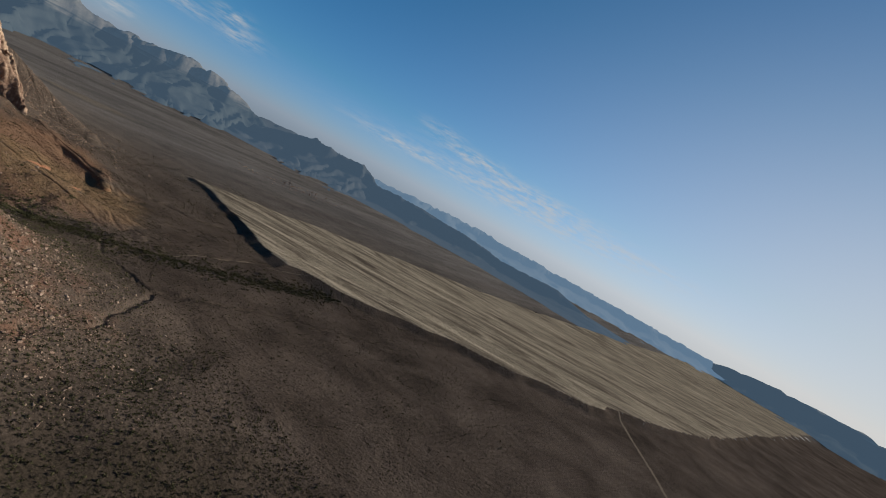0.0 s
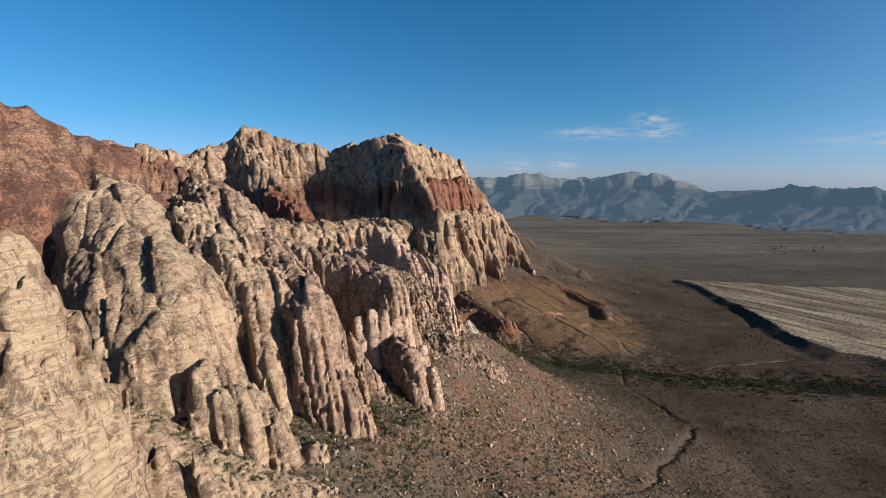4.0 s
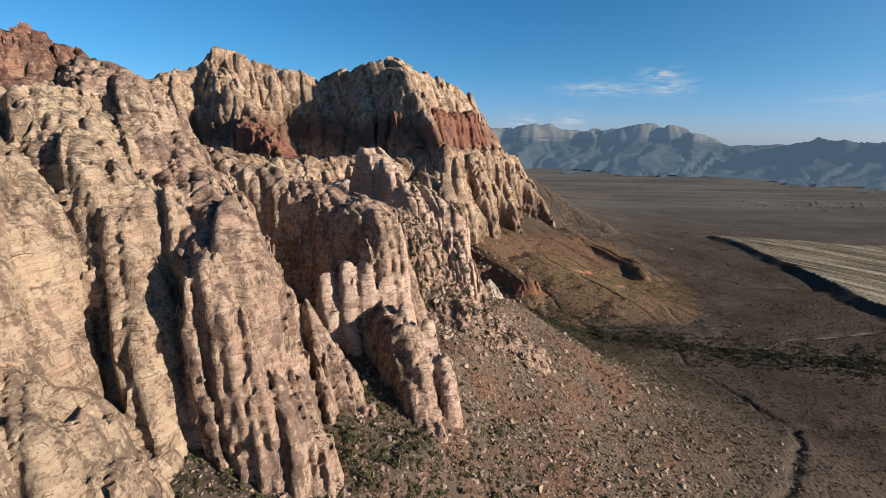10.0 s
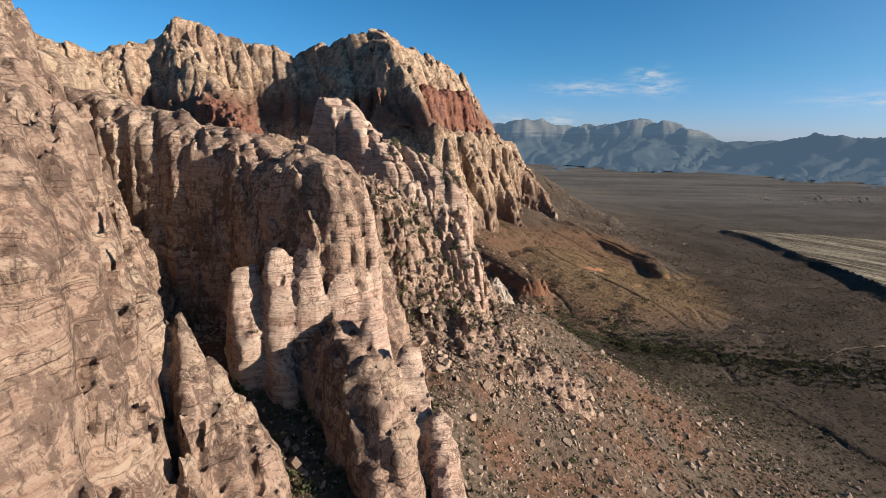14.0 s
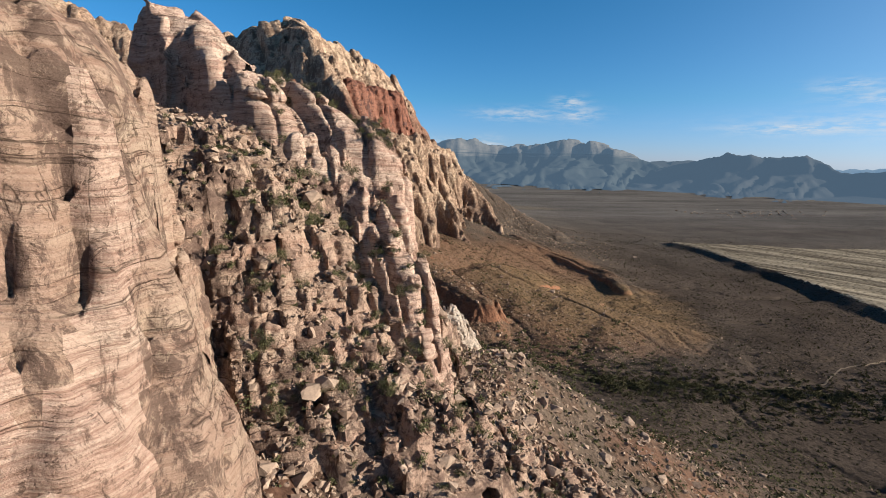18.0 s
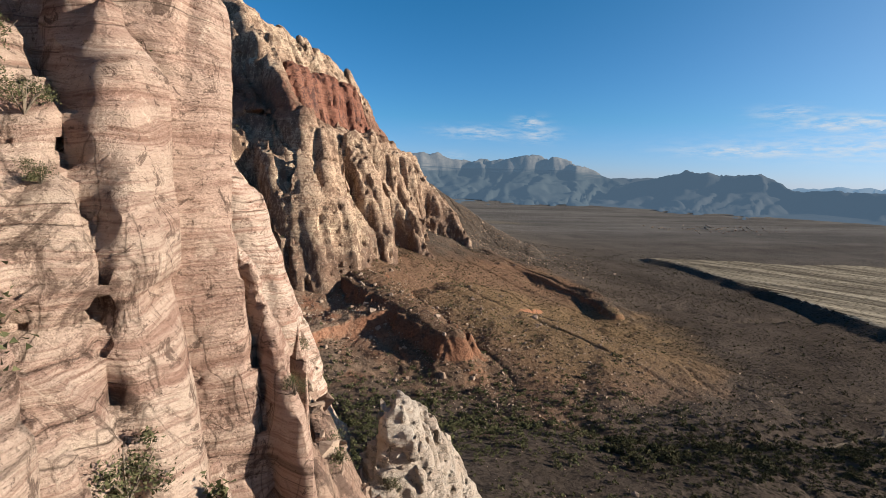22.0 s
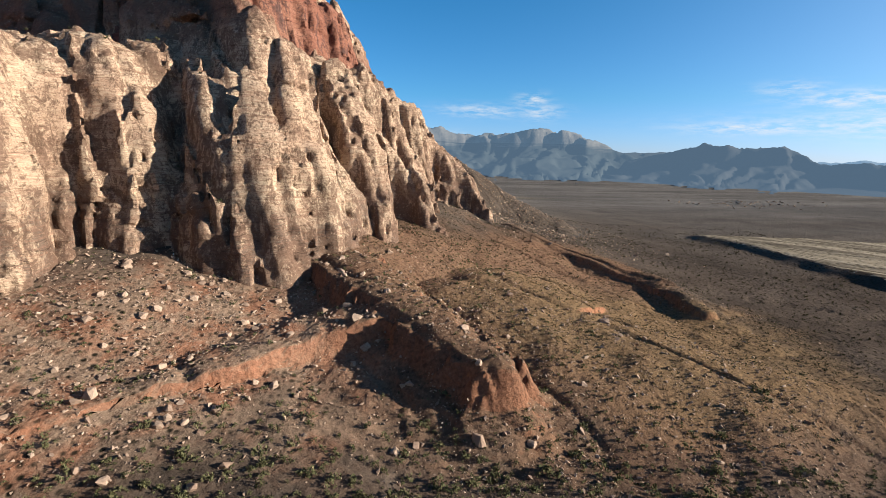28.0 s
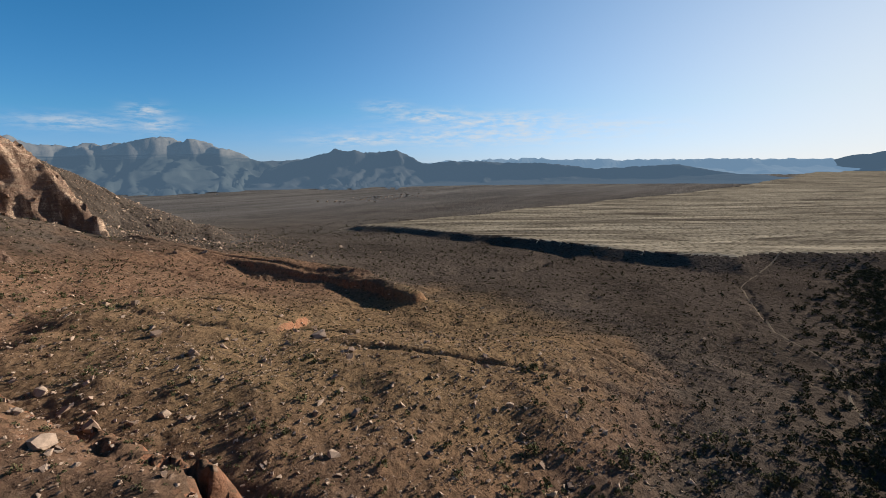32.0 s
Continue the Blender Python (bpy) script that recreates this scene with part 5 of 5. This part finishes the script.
def scattered(name, shapes, x, y, z, sizes, mat, seed, sink=0.25, lean=0.4, upright=False):
    """Many copies of some shapes, joined into one mesh."""
    r = np.random.RandomState(seed)
    co, tri, base = [], [], 0
    pick = r.randint(len(shapes), size=len(x))
    for s, (p, t) in enumerate(shapes):
        m = pick == s
        n = int(m.sum())
        if not n:
            continue
        turn = r.uniform(0, 2 * math.pi, n)
        c, sn = np.cos(turn), np.sin(turn)
        q = np.repeat(p[None], n, 0)
        if not upright:
            q = q + lean * q[:, :, [2, 0, 1]] * r.uniform(-1, 1, (n, 1, 3))
        w = np.stack([q[:, :, 0] * c[:, None] - q[:, :, 1] * sn[:, None], q[:, :, 0] * sn[:, None] + q[:, :, 1] * c[:, None], q[:, :, 2]], 2) * sizes[m][:, None, None]
        w = w + np.stack([x[m], y[m], z[m] + sizes[m] * (0.35 - sink if not upright else -0.03)], 1)[:, None]
        co.append(w.reshape(-1, 3))
        tri.append((t[None] + (np.arange(n) * len(p))[:, None, None] + base).reshape(-1, 3))
        base += n * len(p)
    co, tri = np.concatenate(co).astype(np.float32), np.concatenate(tri)
    me = bpy.data.meshes.new(name)
    me.vertices.add(len(co))
    me.vertices.foreach_set("co", co.ravel())
    me.loops.add(3 * len(tri))
    me.loops.foreach_set("vertex_index", tri.ravel().astype(np.int32))
    me.polygons.add(len(tri))
    me.polygons.foreach_set("loop_start", np.arange(0, 3 * len(tri), 3, dtype=np.int32))
    me.polygons.foreach_set("use_smooth", np.zeros(len(tri), bool))
    me.update(calc_edges=True)
    me.materials.append(mat)
    return new(name, me)


def island(name, a, b, grain, bump):
    m = Nodes(name)
    geo = m.t.nodes.new("ShaderNodeNewGeometry").outputs["Random Per Island"]
    col = m.mix(geo, a, b)
    col = m.mix(m.ramp(m.noise(grain, 5, 0.7), [(0.35, 0.55), (0.6, 0.0)]), col, tuple(0.4 * c for c in a))
    return m.done(col, [(m.noise(grain * 1.5, 5, 0.7), bump, 0.7)])


STONE = island("loose_stone", (0.38, 0.285, 0.215), (0.20, 0.135, 0.10), 1.3, 0.25)
LEAF = island("desert_scrub_leaves", (0.075, 0.080, 0.038), (0.115, 0.105, 0.055), 0.6, 0.05)
DARKLEAF = island("dark_scrub_leaves", (0.040, 0.042, 0.022), (0.085, 0.075, 0.042), 0.6, 0.05)
STONES = [stone_shape(k) for k in range(12)]
rnd = np.random.RandomState(7)


def bell(x, y, cx, cy, rx, ry):
    return np.exp(-(((x - cx) / rx) ** 2) - ((y - cy) / ry) ** 2)


def sizes_of(n, low, high, seed, power=2.2):
    """Mostly small, a few large."""
    return low * (1 - np.random.RandomState(seed).rand(n) * (1 - (low / high) ** power)) ** (-1 / power)


names = [r[0] for r in RIDGES]
gentle = [k for k, r in enumerate(RIDGES) if r[1] is PLAIN or r[0] == "boulder_slope"]
# talus below the towers, the boulder gully, the mountain's foot and the red spur
spots = [
    ((-50, 170, 120, 370), 52000, lambda x, y: bell(x, y, 35, 235, 75, 75), 0.5, 3.4),
    ((-60, 34, 240, 325), 17000, lambda x, y: 0.9 + 0 * x, 0.45, 3.0),
    ((-140, 0, 30, 215), 16000, lambda x, y: bell(x, y, -60, 130, 50, 90), 0.5, 3.0),
    ((-150, 150, 440, 660), 30000, lambda x, y: bell(x, y, -25, 525, 100, 55) * 0.85, 0.55, 4.6),
    ((60, 260, 420, 640), 18000, lambda x, y: 0.3 + 0.5 * bell(x, y, 130, 465, 60, 18), 0.3, 2.2),
    ((90, 330, 660, 900), 14000, lambda x, y: bell(x, y, 190, 790, 80, 90) * 0.9, 0.7, 4.0),
    ((60, 190, 425, 535), 7000, lambda x, y: 0.75 + 0 * x, 0.32, 2.4),
    ((-20, 420, 120, 460), 9000, lambda x, y: 0.25 + 0 * x, 0.3, 1.1),
]
sx_, sy_, sz_, ss_ = [], [], [], []
for k, (box, count, chance, low, high) in enumerate(spots):
    x, y, z, o, st = spread(count, box, 300 + k, chance)
    ok = ((o == -1) | np.isin(o, gentle)) & (st < 1.5)
    x, y, z = x[ok], y[ok], z[ok]
    sx_.append(x), sy_.append(y), sz_.append(z), ss_.append(sizes_of(len(x), low, high, 320 + k))
bx, by, bz, bs = (np.concatenate(v) for v in (sx_, sy_, sz_, ss_))
# the largest stand as boulders of their own
rank = np.argsort(-bs * np.where((bx > -40) & (bx < 160) & (by > 200) & (by < 560), 1.0, 0.3))
big, small = rank[:260], rank[260:]
tagged(scattered("loose_stones", STONES, bx[small], by[small], bz[small], bs[small], STONE, 31), "pale angular stones strewn over the slopes", "stones", kind="stuff")
stone_meshes = []
for p, t in [stone_shape(40 + k, 18) for k in range(10)]:
    me = bpy.data.meshes.new("boulder")
    me.from_pydata(p.tolist(), [], t.tolist())
    me.materials.append(STONE)
    stone_meshes.append(me)
for k, i in enumerate(big):
    ob = new("boulder", stone_meshes[k % len(stone_meshes)])
    ob.matrix_world = pose(bx[i], by[i], bz[i] + 0.04 * bs[i], rnd.uniform(-20, 20), rnd.uniform(-20, 20), rnd.uniform(0, 360)) @ Matrix.Scale(bs[i], 4)
    tagged(ob, "large pale sandstone boulder lying on the slope", "boulder", "boulders on the slopes")

# pale knobs of rock in front of the dark hills
r = np.random.RandomState(88)
fx, fy = r.normal(930, 110, 90), r.normal(1215, 38, 90)
tagged(scattered("pale_rock_knobs", STONES, fx, fy, ground_at(fx, fy)[0], r.uniform(3, 8, 90), STONE, 89), "pale rock knobs far off in front of the hills", "rocks", kind="stuff")

# scrub: dense and dark in the bay and along the drain, sparse elsewhere
TUFT = [scrub_shape(400 + k, 10, 0.5) for k in range(5)]
BUSH = [scrub_shape(420 + k, 48, 0.26) for k in range(5)]
x, y, z, o, st = spread(42000, (40, 560, 60, 900), 500, lambda x, y: 0.30 + 0.25 * vnoise(x, y, 60, 501))
ok = (o == -1) & (st < 0.8)
tagged(scattered("desert_scrub", TUFT, x[ok], y[ok], z[ok], sizes_of(ok.sum(), 0.7, 2.2, 502), DARKLEAF, 503, upright=True), "low dark desert scrub dotted over the valley floor", "scrub", kind="stuff")
x, y, z, o, st = spread(16000, (-120, 180, 385, 520), 510, lambda x, y: bell(x, y, 10, 432, 110, 30) * 0.9)
ok = ((o == -1) | np.isin(o, gentle)) & (st < 0.9)
tagged(scattered("bay_scrub", BUSH, x[ok], y[ok], z[ok], sizes_of(ok.sum(), 1.2, 3.6, 512), LEAF, 513, upright=True), "dense olive scrub oak on the bay's floor", "scrub", kind="stuff")
x, y, z, o, st = spread(9000, (110, 460, 330, 450), 520, lambda x, y: np.exp(-(((y - 395 + 0.08 * (x - 200)) / 20) ** 2)) * 0.8)
ok = (o == -1) & (st < 0.8)
tagged(scattered("wash_thicket", BUSH, x[ok], y[ok], z[ok], sizes_of(ok.sum(), 1.6, 4.2, 522), DARKLEAF, 523, upright=True), "dark green thicket of scrub along the wash", "thicket", kind="stuff")
x, y, z, o, st = spread(15000, (-160, 130, 30, 620), 530, lambda x, y: 0.35 + 0.3 * vnoise(x, y, 25, 531))
ok = ((o == -1) | np.isin(o, gentle) | (rnd.rand(len(x)) < 0.25)) & (st < 1.3) & ~((x > -60) & (x < 40) & (y > 240) & (y < 335))
tagged(scattered("slope_scrub", BUSH, x[ok], y[ok], z[ok], sizes_of(ok.sum(), 0.7, 2.4, 532), LEAF, 533, upright=True), "scattered olive shrubs between the rocks", "scrub", kind="stuff")
x, y, z, o, st = spread(18000, (-70, 210, -120, 215), 540, lambda x, y: np.clip(0.75 - 0.5 * bell(x, y, 40, 230, 90, 60) + 0.3 * vnoise(x, y, 40, 541), 0, 1))
ok = (o == -1) & (st < 1.0)
tagged(scattered("hillside_scrub", TUFT, x[ok], y[ok], z[ok], sizes_of(ok.sum(), 0.8, 2.6, 542), DARKLEAF, 543, upright=True), "dark scrub thick on the hillside below the towers", "scrub", kind="stuff")
x, y, z, o, st = spread(22000, (50, 260, 425, 650), 544, lambda x, y: 0.55 + 0.4 * vnoise(x, y, 30, 545))
ok = ((o == -1) | np.isin(o, gentle)) & (st < 1.0)
tagged(scattered("dry_tufts", TUFT, x[ok], y[ok], z[ok], sizes_of(ok.sum(), 0.35, 1.1, 546), DARKLEAF, 547, upright=True), "small dark tufts of dry grass on the red earth", "grass", kind="stuff")
x, y, z, o, st = spread(20000, (-40, 170, 130, 370), 548, lambda x, y: 0.5 + 0.4 * vnoise(x, y, 22, 549))
ok = (o == -1) & (st < 1.2)
tagged(scattered("fan_scrub", TUFT, x[ok], y[ok], z[ok], sizes_of(ok.sum(), 0.5, 1.7, 551), LEAF, 555, upright=True), "olive scrub dotted over the talus fan", "scrub", kind="stuff")
x, y, z, o, st = spread(5200, (-115, 0, 85, 235), 556, lambda x, y: 0.6 + 0.4 * vnoise(x, y, 16, 557))
ok = ((o == -1) | np.isin(o, gentle)) & (st < 1.5)
tagged(scattered("gully_thicket", BUSH, x[ok], y[ok], z[ok], sizes_of(ok.sum(), 1.0, 3.4, 558), LEAF, 559, upright=True), "olive thicket in the gullies at the towers' feet", "thicket", kind="stuff")
x, y, z, o, st = spread(1500, (-50, 30, 240, 284), 550, lambda x, y: 0.8 + 0 * x)
ok = np.isin(o, [k for k, n in enumerate(names) if n in ("boulder_slope", "rock_rib", "pillar_block")]) & (st < 1.9)
tagged(scattered("gully_scrub", [scrub_shape(430 + k, 130, 0.13) for k in range(4)], x[ok], y[ok], z[ok], sizes_of(ok.sum(), 0.8, 2.4, 552), LEAF, 553, upright=True), "olive shrubs rooted between the gully's boulders", "scrub", kind="stuff")

# shrubs beside the flight path, each with its branches and crown
BARK = island("grey_bark", (0.16, 0.13, 0.10), (0.20, 0.16, 0.12), 4.0, 0.05)


def shrub(seed):
    """A desert shrub a metre across: forked stems and a ragged crown of small leaves."""
    r = np.random.RandomState(seed)
    root = new("shrub")
    p, t = scrub_shape(seed + 1, 1000, 0.05, 1.25, 0.9)
    me = bpy.data.meshes.new("crown")
    me.from_pydata(p.tolist(), [], t.tolist())
    me.materials.append(LEAF)
    new("crown", me).parent = root
    bm = bmesh.new()
    for _ in range(9):
        tip = Vector((r.normal() * 0.28, r.normal() * 0.28, 0.3 + 0.25 * r.rand()))
        mid = tip * 0.5 + Vector((r.normal() * 0.05, r.normal() * 0.05, 0.02))
        rings = []
        for q, rad in ((Vector((0, 0, -0.1)), 0.022), (mid, 0.014), (tip, 0.005)):
            rings.append([bm.verts.new(q + Vector((math.cos(k * 1.57), math.sin(k * 1.57), 0)) * rad) for k in range(4)])
        for a, b in zip(rings[:-1], rings[1:]):
            for k in range(4):
                bm.faces.new((a[k], a[(k + 1) % 4], b[(k + 1) % 4], b[k]))
    me = bpy.data.meshes.new("stem")
    bm.to_mesh(me)
    bm.free()
    me.materials.append(BARK)
    new("stem", me).parent = root
    return tagged(root, "olive desert shrub with grey stems on a rock ledge", "shrub", "shrubs on the rock ledges")


x, y, z, o, st = spread(900, (-16, 24, 256, 326), 560)
ok = np.flatnonzero((o >= 0) & (st < 2.0))[:150]
first = [shrub(570 + k) for k in range(4)]
for n, i in enumerate(ok):
    m = pose(x[i], y[i], z[i] - 0.05, 0, 0, rnd.uniform(0, 360))
    size = rnd.uniform(1.0, 2.8)
    ob = copy_thing(first[n % 4], m) if n >= 4 else first[n]
    ob.matrix_basis = m @ Matrix.Scale(size, 4)


# pale dirt tracks over the valley floor
DUST = island("pale_dust", (0.15, 0.12, 0.09), (0.17, 0.135, 0.10), 0.6, 0.05)


def track(name, label, pts, wide):
    """A ribbon of bare dust laid on the ground, with ragged edges."""
    bm = bmesh.new()
    last = None
    for (ax, ay), (bx_, by_) in zip(pts[:-1], pts[1:]):
        length = math.hypot(bx_ - ax, by_ - ay)
        for k in range(int(length / 2.0) + 1):
            f = k / (int(length / 2.0) + 1)
            cx, cy = ax + f * (bx_ - ax), ay + f * (by_ - ay)
            nx_, ny_ = -(by_ - ay) / length, (bx_ - ax) / length
            row = []
            for q in (-0.5, 0.0, 0.5):
                e = q * wide * (1 + 0.5 * rnd.uniform(-1, 1))
                px_, py_ = np.array([cx + nx_ * e]), np.array([cy + ny_ * e])
                row.append(bm.verts.new((px_[0], py_[0], ground_at(px_, py_)[0][0] + (0.16 if q == 0.0 else 0.05))))
            if last:
                bm.faces.new((last[0], last[1], row[1], row[0]))
                bm.faces.new((last[1], last[2], row[2], row[1]))
            last = row
    me = bpy.data.meshes.new(name)
    bm.to_mesh(me)
    bm.free()
    me.materials.append(DUST)
    return tagged(new(name, me), label, "track", kind="structure")


track("road", "narrow pale dirt road across the valley floor", [(930, 80), (815, 15), (740, -30), (678, -63), (560, -120)], 4.5)
track("trail", "pale winding footpath through the scrub", [(470, 425), (418, 435), (390, 441), (360, 444), (338, 439), (316, 434), (279, 426), (249, 409), (222, 407), (196, 404)], 0.9)
